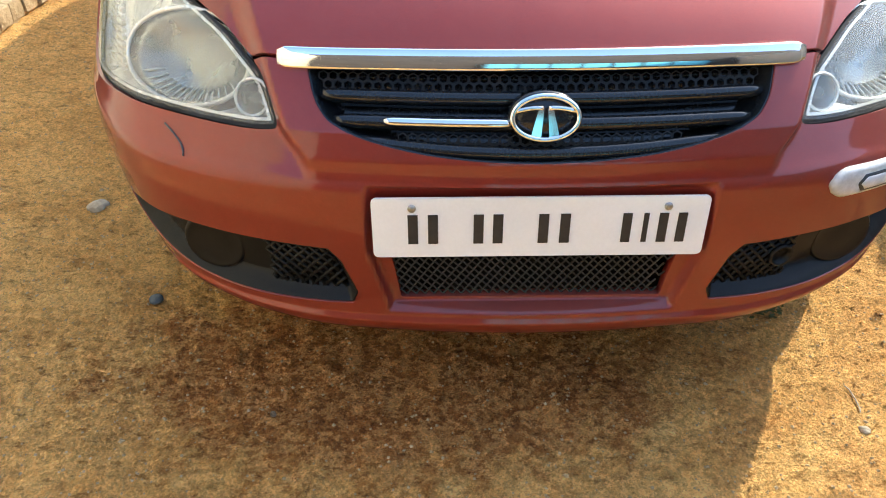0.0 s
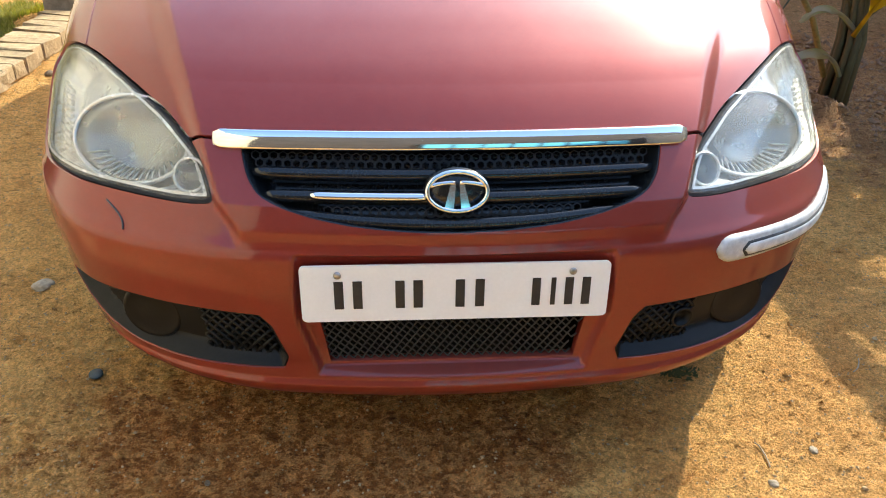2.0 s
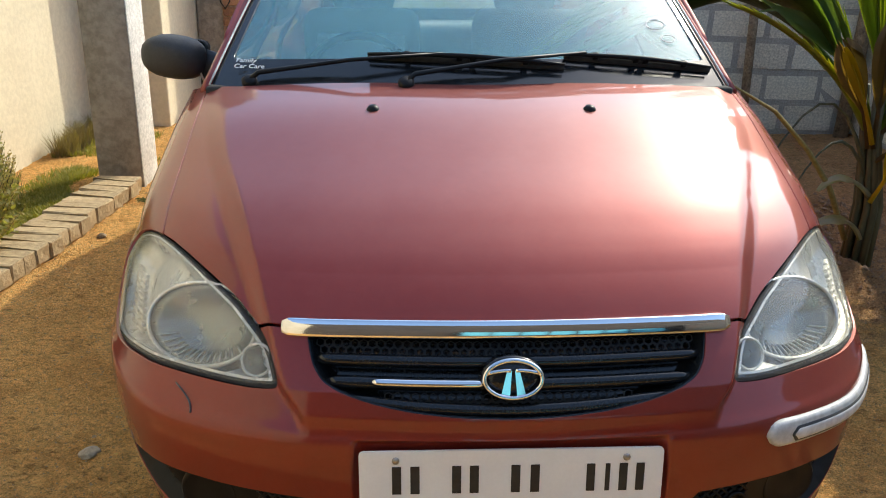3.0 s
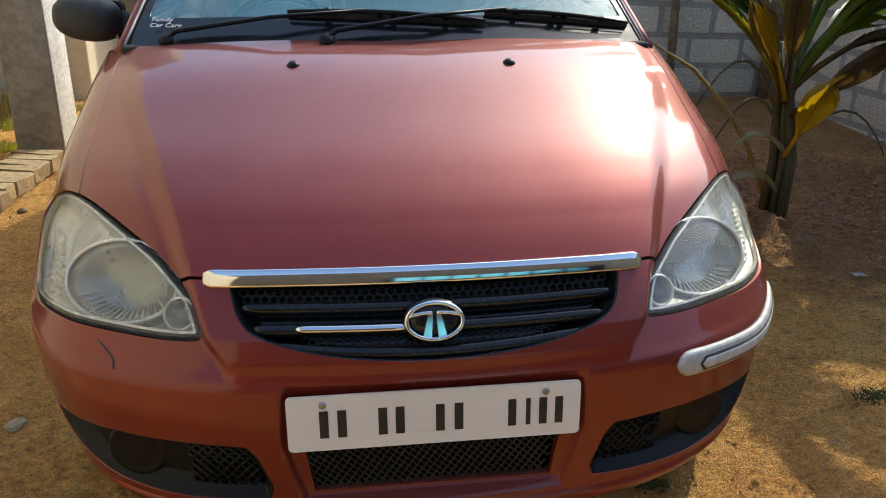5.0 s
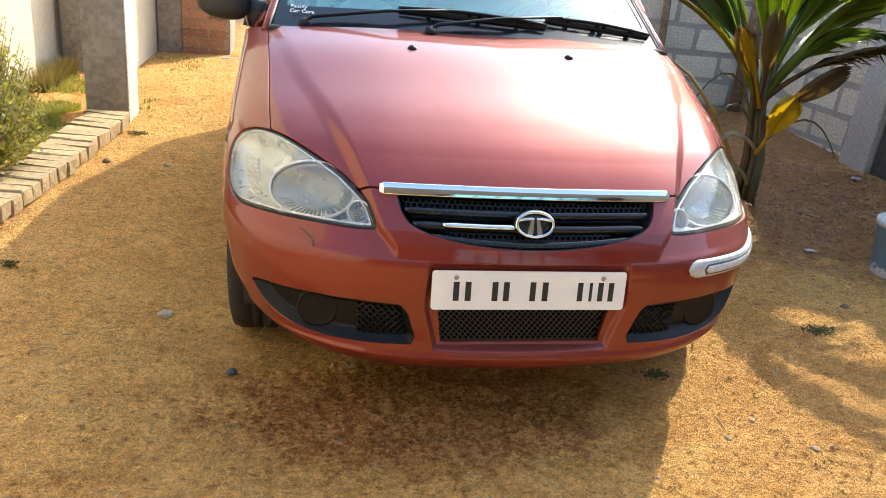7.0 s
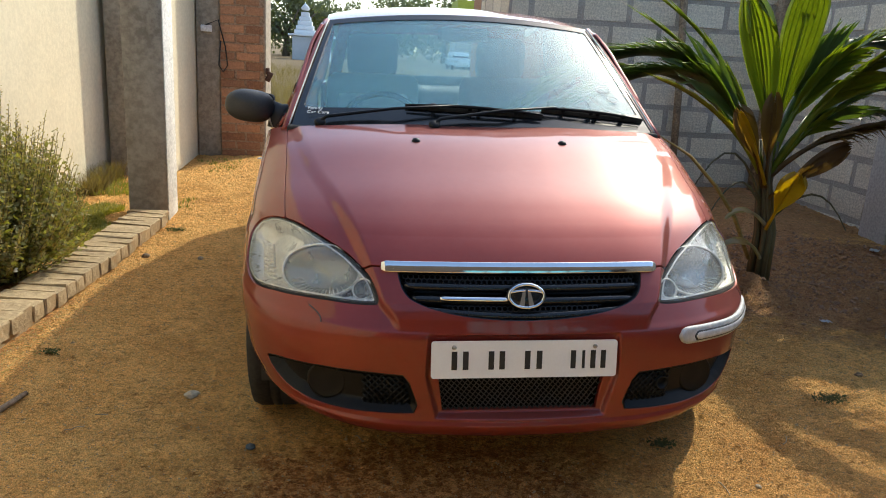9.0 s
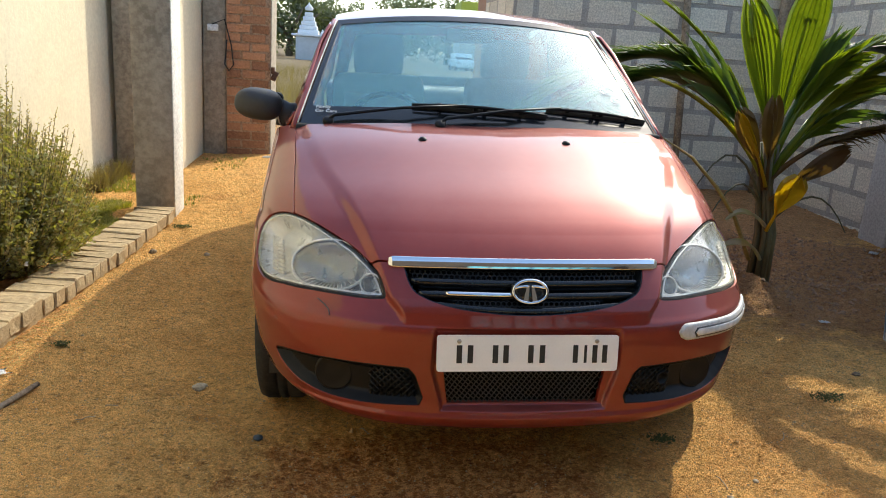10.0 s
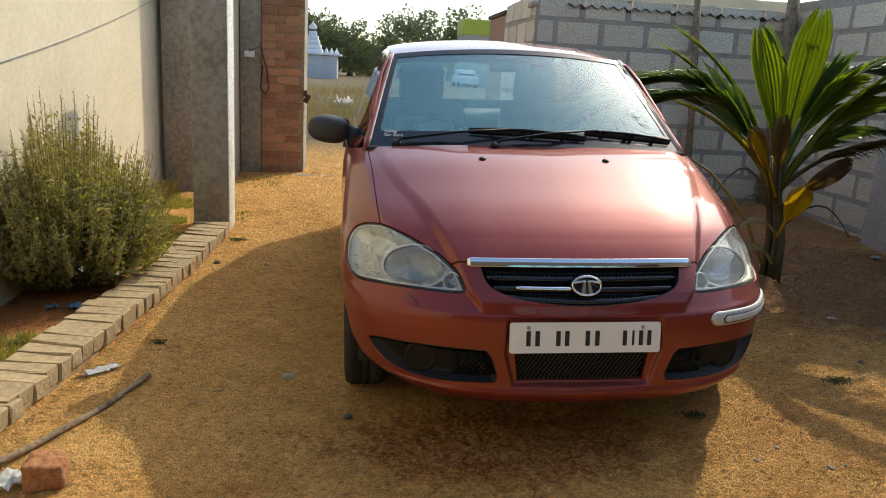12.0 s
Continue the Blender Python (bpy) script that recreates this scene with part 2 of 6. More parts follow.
DUSTY_SKY = dusty_sky_glass()
CLEAR = glass("clear_glass", (0.93, 0.97, 0.97))
# side panes: shade of the cabin behind them is put into the glass colour
CABIN_DARK = glass("cabin_dark_side_glass", (.16, .18, .18))
LENS = hazed_lens()
DARK_TRIM = surface("dark_interior", (0.03, 0.032, 0.035), (0.05, 0.05, 0.052), 12, 0.8)
SEAT = surface("grey_seat_cloth", (0.12, 0.12, 0.12), (0.17, 0.165, 0.16), 25, 0.95, bump=0.3, fine=250)
SEAT_LIGHT = surface("light_grey_seat_cloth", (0.32, 0.32, 0.31), (0.40, 0.40, 0.38), 25, 0.95, bump=0.3, fine=250)
SEAT_COVER = surface("pale_seat_cover", (0.62, 0.62, 0.58), (0.74, 0.73, 0.69), 25, 0.95, bump=0.3, fine=250)
CONCRETE = surface("rough_concrete", (0.22, 0.185, 0.14), (0.41, 0.36, 0.285), 1.6, 0.92, bump=0.5, fine=26, grainy=.3)
BLOCK = surface("grey_concrete_block", (0.59, 0.525, 0.405), (0.80, 0.72, 0.565), 9, 0.93, bump=0.8, fine=70, vary=0.2, grainy=.5)
MORTAR = surface("grey_brown_mortar", (0.33, 0.295, 0.245), (0.45, 0.405, 0.34), 9, 0.95, bump=0.6, fine=80)
PLASTER = surface("cream_plaster", (0.57, 0.495, 0.34), (0.70, 0.62, 0.445), 0.9, 0.93, bump=0.22, fine=34, grainy=.13)
BRICK = surface("red_brick", (0.29, 0.13, 0.065), (0.46, 0.24, 0.13), 14, 0.93, bump=0.8, fine=50, vary=0.5, grainy=.5)
BRICK_DIRTY = surface("dirty_brown_brick", (.30, .12, .05), (.44, .20, .085), 12, .95, bump=.7, fine=60, grainy=.5)
KERB_BRICK = surface("dusty_brick", (0.34, 0.245, 0.13), (0.48, 0.365, 0.21), 6, 0.95, bump=1.0, fine=30, vary=0.16, grainy=.35)
STEEL = surface("worn_steel", (0.35, 0.34, 0.33), (0.5, 0.49, 0.47), 20, 0.35, 1.0)
RUST = surface("rusty_rod", (0.06, 0.03, 0.02), (0.12, 0.06, 0.035), 20, 0.85)
STICK_WOOD = surface("dry_dark_stick", (0.12, 0.075, 0.04), (0.36, 0.265, 0.165), 16, 0.9, bump=0.9, fine=60)
STONE_MAT = surface("pale_stone", (0.34, 0.27, 0.18), (0.48, 0.40, 0.28), 14, 0.9, bump=0.5)
PAPER = surface("white_litter", (0.7, 0.7, 0.7), (0.8, 0.8, 0.8), 20, 0.5)
SLATE = surface("slate_grey_disc", (.03, .042, .046), (.055, .07, .075), 30, .5)
BLUE_BIT = surface("blue_plastic_scrap", (0.16, 0.40, 0.58), (0.32, 0.58, 0.74), 20, 0.5)


# ---- mesh helpers ----
def mesh_object(name, verts, faces, material, parent=None, label="", smooth=True, kind=""):
    me = bpy.data.meshes.new(name)
    me.from_pydata([tuple(v) for v in verts], [], [tuple(f) for f in faces])
    me.materials.append(material)
    if smooth:
        me.shade_smooth()
    ob = new(name, me)
    if parent is not None:
        ob.parent = parent
    return tagged(ob, label, kind=kind)


def part(name, bm, material, parent, label="", smooth=True, kind=""):
    bmesh.ops.recalc_face_normals(bm, faces=bm.faces)
    me = bpy.data.meshes.new(name)
    bm.to_mesh(me)
    bm.free()
    me.materials.append(material)
    if smooth:
        me.shade_smooth()
    ob = new(name, me)
    if parent is not None:
        ob.parent = parent
    return tagged(ob, label, kind=kind)


def box(sx, sy, sz, bevel=0.0, m=None, seg=2, bm=None):
    own = bm is None
    b = bmesh.new()
    bmesh.ops.create_cube(b, size=1)
    for v in b.verts:
        v.co = Vector((v.co.x * sx, v.co.y * sy, v.co.z * sz))
    if bevel:
        bmesh.ops.bevel(b, geom=list(b.edges), offset=bevel, segments=seg, affect="EDGES", profile=0.5)
    if m is not None:
        b.transform(m)
    if own:
        return b
    tmp = bpy.data.meshes.new("tmp")
    b.to_mesh(tmp)
    b.free()
    bm.from_mesh(tmp)
    bpy.data.meshes.remove(tmp)
    return bm


def tube(points, radius, sides=8, closed=False, flat=(1, 1)):
    """A tube along points; radius a number or one for each point."""
    pts = [Vector(p) for p in points]
    n = len(pts)
    rad = [float(r) for r in radius] if isinstance(radius, (list, tuple)) else [float(radius)] * n
    b = bmesh.new()
    rings = []
    side = None
    for i, p in enumerate(pts):
        ahead = (pts[(i + 1) % n] - pts[i - 1]) if closed else (pts[min(i + 1, n - 1)] - pts[max(i - 1, 0)])
        ahead.normalize()
        if side is None:
            side = ahead.orthogonal().normalized() if abs(ahead.z) > 0.9 else ahead.cross(Vector((0, 0, 1))).normalized()
        side = (side - ahead * side.dot(ahead)).normalized()
        up = side.cross(ahead)
        rings.append([b.verts.new(p + rad[i] * (side * math.cos(2 * math.pi * k / sides) * flat[0] + up * math.sin(2 * math.pi * k / sides) * flat[1])) for k in range(sides)])
    for i in range(n if closed else n - 1):
        r, s = rings[i], rings[(i + 1) % n]
        for k in range(sides):
            b.faces.new((r[k], r[(k + 1) % sides], s[(k + 1) % sides], s[k]))
    if not closed:
        b.faces.new(rings[0][::-1])
        b.faces.new(rings[-1])
    return b


def lathe(profile, sides=32, m=None):
    """A turned shape about z from (radius, height) pairs."""
    b = bmesh.new()
    rings = [[b.verts.new((r * math.cos(2 * math.pi * k / sides), r * math.sin(2 * math.pi * k / sides), z)) for k in range(sides)] for r, z in profile]
    for r, s in zip(rings, rings[1:]):
        for k in range(sides):
            b.faces.new((r[k], r[(k + 1) % sides], s[(k + 1) % sides], s[k]))
    b.faces.new(rings[0][::-1])
    b.faces.new(rings[-1])
    if m is not None:
        b.transform(m)
    return b


def joined(*pieces):
    b = bmesh.new()
    for p in pieces:
        tmp = bpy.data.meshes.new("tmp")
        p.to_mesh(tmp)
        p.free()
        b.from_mesh(tmp)
        bpy.data.meshes.remove(tmp)
    return b


# ---- outlines on a surface: signed distances, negative inside ----
def rounded(points, times=2):
    p = np.array(points, float)
    for _ in range(times):
        q = np.roll(p, -1, 0)
        p = np.stack([0.8 * p + 0.2 * q, 0.2 * p + 0.8 * q], 1).reshape(-1, 2)
    return p


def outline(points, times=2):
    poly = rounded(points, times)

    def dist(a, b):
        shape = np.broadcast(a, b).shape
        a, b = np.broadcast_to(a, shape).ravel(), np.broadcast_to(b, shape).ravel()
        best, inside = np.full(a.shape, 1e9), np.zeros(a.shape, bool)
        for (x0, y0), (x1, y1) in zip(poly, np.roll(poly, -1, 0)):
            dx, dy = x1 - x0, y1 - y0
            s = np.clip(((a - x0) * dx + (b - y0) * dy) / max(dx * dx + dy * dy, 1e-12), 0, 1)
            best = np.minimum(best, (a - x0 - s * dx) ** 2 + (b - y0 - s * dy) ** 2)
            hitl = ((y0 > b) != (y1 > b)) & (a < (x1 - x0) * (b - y0) / (y1 - y0 if y1 != y0 else 1e-12) + x0)
            inside ^= hitl
        return (np.sqrt(best) * np.where(inside, -1, 1)).reshape(shape)
    return dist


def carve(name, shape, region, box_ab, step, material, parent, label="", flange=0.012, gap=0.0, thick=0.0, flip=False):
    """The part of a surface shape(a, b) where region(a, b) < -gap, with edges drawn to the outline and turned in by a flange."""
    a0, a1, b0, b1 = box_ab
    na, nb = max(2, int(round((a1 - a0) / step)) + 1), max(2, int(round((b1 - b0) / step)) + 1)
    A, B = np.meshgrid(np.linspace(a0, a1, na), np.linspace(b0, b1, nb), indexing="ij")
    mid = region((A[1:, 1:] + A[:-1, :-1]) / 2, (B[1:, 1:] + B[:-1, :-1]) / 2) + gap
    keep = mid < 0
    i, j = np.nonzero(keep)
    idx = lambda p, q: p * nb + q
    quads = np.stack([idx(i, j), idx(i + 1, j), idx(i + 1, j + 1), idx(i, j + 1)], 1)
    # vertices on the rim of the kept cells move onto the outline
    count = np.zeros((na, nb), int)
    for di in (0, 1):
        for dj in (0, 1):
            np.add.at(count, (i + di, j + dj), 1)
    full = np.full((na, nb), 4)
    full[[0, -1], :] = 2
    full[:, [0, -1]] = 2
    full[[0, 0, -1, -1], [0, -1, 0, -1]] = 1
    rim = (count > 0) & (count < full)
    ra, rb = A[rim], B[rim]
    h = step * 0.2
    for _ in range(3):
        f = region(ra, rb) + gap
        ga, gb = (region(ra + h, rb) + gap - f) / h, (region(ra, rb + h) + gap - f) / h
        k = np.clip(f / np.maximum(ga * ga + gb * gb, 0.2), -step, step)
        ra, rb = np.clip(ra - k * ga, a0, a1), np.clip(rb - k * gb, b0, b1)
    A[rim], B[rim] = ra, rb
    used, inverse = np.unique(quads, return_inverse=True)
    quads = inverse.reshape(-1, 4)
    if flip:
        quads = quads[:, ::-1]
    ua, ub = A.ravel()[used], B.ravel()[used]
    P = shape(ua, ub)
    h = 2.5e-3
    n = np.cross(shape(ua + h, ub) - shape(ua - h, ub), shape(ua, ub + h) - shape(ua, ub - h))
    n /= np.maximum(np.linalg.norm(n, axis=1, keepdims=True), 1e-12) * (-1 if flip else 1)
    verts, faces, normals = list(map(tuple, P)), [tuple(map(int, q)) for q in quads], list(n)
    edges = {(s, e) for q in faces for s, e in zip(q, q[1:] + q[:1])}
    lone = [(s, e) for (s, e) in edges if (e, s) not in edges]
    if thick:
        k = len(verts)
        verts += list(map(tuple, P - thick * n))
        normals += list(-n)
        faces += [tuple(k + v for v in q[::-1]) for q in faces]
    depth = thick or flange
    if depth:
        away = {}
        for s, e in lone:
            d = np.cross(P[e] - P[s], n[s])
            for v in (s, e):
                away[v] = away.get(v, 0) + d
        low = {}
        for v, d in away.items():
            d = d / max(np.linalg.norm(d), 1e-9)
            low[v] = len(verts)
            verts += [tuple(P[v]), tuple(P[v] - depth * n[v])]
            normals += [d * .8 + n[v] * .6, d]
        faces += [(low[e], low[s], low[s] + 1, low[e] + 1) for s, e in lone]
    ob = mesh_object(name, verts, faces, material, parent, label)
    ob.data.normals_split_custom_set_from_vertices([tuple(v / max(np.linalg.norm(v), 1e-9)) for v in normals])
    return ob



# ---- the car: front body surface, from the centre line round the corner (a) and from under the bumper to the windscreen (b) ----
COL_X = np.array([0, .2, .38, .52, .637, .720, .779, .807])
COL_P = np.array([0, .008, .03, .075, .145, .25, .38, .5])
COL_D = np.array([0, .02, .08, .2, .35, .5, .75, 1])
COL_A = np.array([0, .2, .382, .529, .664, .79, .928, 1.053])
# for each row: y, z on the centre line, plan factor, side drop, width factor
BODY_ROWS = np.array([
    (.070, .205, 1.0, -.065, .909), (.005, .212, 1.04, -.06, .923), (-.012, .235, 1.04, -.045, .945), (-.013, .30, 1.02, -.01, .974),
    (-.013, .40, 1, 0, .992), (-.010, .47, 1, 0, 1), (-.002, .512, 1.01, 0, 1), (.012, .528, 1.03, 0, 1), (.035, .555, 1.05, 0, 1),
    (.075, .60, 1.05, .005, .998), (.12, .648, 1.05, .015, .995), (.168, .692, 1.09, .036, .991), (.228, .735, 1.03, .056, .989), (.30, .772, .95, .073, .988),
    (.50, .842, .78, .085, .982), (.69, .90, .66, .085, .978), (.88, .935, .56, .07, .975)])
ROW_B = np.concatenate([[0], np.cumsum(np.hypot(*np.diff(BODY_ROWS[:, :2], axis=0).T))])
TOP_B = ROW_B[-1]


def along(knots, table, s):
    """A smooth curve through a table over uneven knots."""
    n = len(table)
    slope = np.gradient(table, knots)
    i = np.clip(np.searchsorted(knots, s, side="right") - 1, 0, n - 2)
    w = knots[i + 1] - knots[i]
    f = (s - knots[i]) / w
    p, q, m, k = table[i], table[i + 1], slope[i] * w, slope[i + 1] * w
    return p + m * f + (3 * (q - p) - 2 * m - k) * f ** 2 + (2 * (p - q) + m + k) * f ** 3


def body_base(a, b):
    a, b = np.asarray(a, float), np.asarray(b, float)
    side, a = np.sign(a), np.abs(a)
    x, p, d = (along(COL_A, t, a) for t in (COL_X, COL_P, COL_D))
    p = np.where(a < .2, .008 * (a / .2) ** 2, p)
    y0, z0, k, drop, w = (along(ROW_B, BODY_ROWS[:, c], b) for c in range(5))
    wide = 1 - (1 - w) * np.clip((a - .25) / .4, 0, 1)
    return np.stack([side * x * wide, y0 + p * k, z0 - drop * d], -1)


CREASE_B = np.array([.30, .377, .405, .442, .49, .534, .593, .65, .708, .85, 1.0, 1.15, 1.38])
CREASE_A = np.array([.31, .338, .348, .376, .395, .411, .436, .458, .482, .54, .61, .665, .73])
CREASE_H = np.array([0, 0, .016, .024, .024, .022, .018, .014, .012, .010, .008, .006, .003])


def front(a, b):
    """The front body with the raised middle between the two creases and the sunk plate panel."""
    P = body_base(a, b)
    h = 1e-3
    n = np.cross(body_base(a + h, b) - body_base(a - h, b), body_base(a, b + h) - body_base(a, b - h))
    n /= np.maximum(np.linalg.norm(n, axis=-1, keepdims=True), 1e-12)
    bc = np.clip(b, CREASE_B[0], CREASE_B[-1])
    ca, ch = along(CREASE_B, CREASE_A, bc), np.interp(b, CREASE_B, CREASE_H)
    wide = np.interp(b, [.4, .5, .62, .8, 1.3], [.022, .026, .045, .075, .09])
    up = np.clip((ca - np.abs(a)) / wide + 0.5, 0, 1)
    P = P + n * (ch * up * up * (3 - 2 * up))[..., None]
    # lower lip stands proud below a fine step
    P[..., 1] -= .006 * np.clip((.124 - b) / .011, 0, 1) * np.clip((b - .02) / .06, 0, 1)
    flank = np.interp(b, [.138, .25, .36], [.236, .266, .263]) - np.abs(a)
    deep = np.clip(np.minimum(np.minimum(flank / .014, (.373 - b) / .012), (b - .130) / .010), 0, 1)
    deep = deep * deep * (3 - 2 * deep)
    P[..., 1] += deep * (np.interp(b, [.14, .17, .25, .36], [.014, .018, .017, .014]) - P[..., 1])
    return P


def mirrored(points):
    return [(-a, b) for a, b in points]


HEAD_PTS = [(.702, .70), (.655, .692), (.604, .668), (.537, .627), (.482, .594), (.443, .556), (.415, .527), (.399, .495), (.384, .446), (.43, .441), (.52, .442), (.61, .440), (.70, .432), (.765, .420), (.83, .411), (.90, .422), (.932, .46), (.930, .53), (.90, .593), (.85, .645), (.785, .683), (.74, .697)]
FOG_PTS = [(.77, .225), (.70, .245), (.62, .252), (.543, .256), (.449, .257), (.369, .256), (.313, .254), (.276, .146), (.36, .142), (.45, .138), (.53, .137), (.60, .140), (.68, .155), (.74, .19)]
GRILLE_PTS = [(-.336, .56), (-.334, .531), (-.324, .487), (-.306, .459), (-.27, .440), (-.22, .426), (-.156, .415), (-.074, .408), (0, .406), (.074, .408), (.156, .415), (.22, .426), (.27, .440), (.306, .459), (.324, .487), (.334, .531), (.336, .56)]
MESH_PTS = [(-.228, .262), (.228, .262), (.212, .146), (-.212, .146)]
HEAD_L, HEAD_R = outline(mirrored(HEAD_PTS)), outline(HEAD_PTS)
FOG_L, FOG_R = outline(mirrored(FOG_PTS), 1), outline(FOG_PTS, 1)
GRILLE, MESH = outline(GRILLE_PTS, 2), outline(MESH_PTS, 0)
HOOD_EDGE = .546
SEAM_B, SEAM_A = np.array([.55, .70, .88, 1.1, 1.38]), np.array([.69, .702, .725, .75, .79])


def hood_side(a, b):
    return np.abs(a) - np.interp(b, SEAM_B, SEAM_A)


def both(*fs):
    return lambda a, b: np.maximum.reduce([f(a, b) for f in fs])


def out_of(f):
    return lambda a, b: -f(a, b)


def bumper_top(a, b):
    return b - np.interp(np.abs(a), [.55, .72], [HOOD_EDGE, .44])


ARCH_Y = .66


def wheel_gap(a, b):
    """Negative within the front wheel arch, where the bumper and wing wrap round to the wheel."""
    P = front(np.asarray(a, float), np.asarray(b, float))
    return np.maximum(np.hypot(P[..., 1] - ARCH_Y, P[..., 2] - .27) - .312, .70 - np.abs(P[..., 0]))


car = new("hatchback_car")
car.matrix_basis = YARD
tagged(car, "dusty red metallic hatchback car parked on sandy ground", "car")
STEP = 0.0055
bumper = carve("bumper", front, both(bumper_top, out_of(HEAD_L), out_of(HEAD_R), out_of(GRILLE), out_of(FOG_L), out_of(FOG_R), out_of(MESH), out_of(wheel_gap)),
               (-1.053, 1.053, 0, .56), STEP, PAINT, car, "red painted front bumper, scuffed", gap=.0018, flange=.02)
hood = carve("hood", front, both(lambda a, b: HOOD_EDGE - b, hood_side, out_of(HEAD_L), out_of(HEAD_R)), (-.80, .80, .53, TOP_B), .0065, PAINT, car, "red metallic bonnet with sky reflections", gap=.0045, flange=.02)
for sgn, head in ((-1, HEAD_L), (1, HEAD_R)):
    rng = (-1.053, -.68, .42, TOP_B) if sgn < 0 else (.68, 1.053, .42, TOP_B)
    carve("front_wing", front, both(out_of(hood_side), out_of(head), out_of(bumper_top), out_of(wheel_gap)), rng, .009, PAINT, car, gap=.002, flange=.02)


# headlights: reflector bowl behind, hazed clear lens in front, black seal round it
def sunk(depth, dist=None, reach=.02):
    def shape(a, b):
        P = front(a, b)
        h = 1e-3
        n = np.cross(body_base(a + h, b) - body_base(a - h, b), body_base(a, b + h) - body_base(a, b - h))
        n /= np.maximum(np.linalg.norm(n, axis=-1, keepdims=True), 1e-12)
        k = depth if dist is None else depth * np.clip(-dist(a, b) / reach, 0, 1)
        return P - n * np.broadcast_to(k, P.shape[:-1])[..., None]
    return shape


def normal_at(a, b):
    h = 1e-3
    u, v = Vector(body_base(a + h, b) - body_base(a - h, b)), Vector(body_base(a, b + h) - body_base(a, b - h))
    return u.cross(v).normalized()


def facing(a, b, depth=0.0, toward=None):
    """A frame on the front body: x across, y up the surface, z outwards."""
    p, n = Vector(front(np.float64(a), np.float64(b))), (normal_at(a, b) if toward is None else Vector(toward).normalized())
    x = Vector((0, 0, 1)).cross(n).normalized()
    y = n.cross(x)
    m = Matrix((x, y, n)).transposed().to_4x4()
    return Matrix.Translation(p - n * depth) @ m


for sgn, head in ((-1, HEAD_L), (1, HEAD_R)):
    rng = (-.96, -.37, .39, .72) if sgn < 0 else (.37, .96, .39, .72)
    lamp = carve("headlight", sunk(.003), head, rng, .006, LENS, car, "hazed yellowed clear headlight lens with chrome reflector", gap=.006, thick=.004)
    lamp.visible_shadow = False
    carve("seal", sunk(.006), both(head, out_of(lambda a, b, f=head: f(a, b) + .012)), rng, .004, RUBBER, lamp, gap=.0005, flange=.01)
    carve("reflector", sunk(.06, head, .05), both(head, lambda a, b: .094 - np.hypot((np.abs(a) - .565) / 1.14, (b - .533) * 1.13)), rng, .008, REFLECTOR, lamp, gap=.008, flange=0)
    bowl = facing(sgn * .565, .533, .046, (sgn * .42, -1, .75)) @ Matrix.Diagonal((1.14, .74, 1, 1))
    part("main_bowl", lathe([(.001, -.026), (.03, -.024), (.06, -.014), (.085, .002), (.098, .018), (.098, .012), (.086, -.004), (.06, -.022), (.001, -.034)], 48, bowl), BOWL, lamp)
    part("bowl_ring", tube([bowl @ Vector((.101 * math.cos(q), .101 * math.sin(q), .020)) for q in np.linspace(0, 2 * math.pi, 49)[:-1]], .0044, 6, True), RIM_WHITE, lamp)
    for k in range(15):
        x = -.077 + .011 * k
        y = -math.sqrt(.09 ** 2 - x * x)
        part("bowl_flute", tube([bowl @ Vector((x, y, .010)), bowl @ Vector((x * .82, y * .80, -.003)), bowl @ Vector((x * .72, y * .70, -.010))], .0016, 5), RIM_WHITE, lamp)
    small = facing(sgn * .434, .487, .014, (sgn * .3, -1, .6))
    part("side_lamp", lathe([(.001, -.026), (.010, -.024), (.020, -.010), (.025, .002), (.028, .004), (.028, .0), (.022, -.014), (.012, -.030)], 28, small), BOWL, lamp)
    part("side_lamp_ring", tube([small @ Vector((.0275 * math.cos(q), .0275 * math.sin(q), .004)) for q in np.linspace(0, 2 * math.pi, 33)[:-1]], .0026, 6, True), RIM_WHITE, lamp)
    part("side_bulb", lathe([(.001, .006), (.007, .003), (.009, -.006), (.008, -.02)], 16, small), LENS, lamp)
    carve("lens_rim", sunk(.0045), both(lambda a, b, f=head: f(a, b) + .012, out_of(lambda a, b, f=head: f(a, b) + .0165)), rng, .0035, RIM_WHITE, lamp, gap=0, flange=.008)
    # stepped white ribs on the outer side of the reflector
    for k in range(10):
        bb = .458 + .0125 * k
        for c in (0, 1):
            m = facing(sgn * (.752 + .036 * c + .003 * k), bb, .022)
            part("reflector_rib", box(.033, .0085, .008, .002, m @ pose(0, 0, 0, 18, 0, sgn * -5)), RIM_WHITE, lamp)

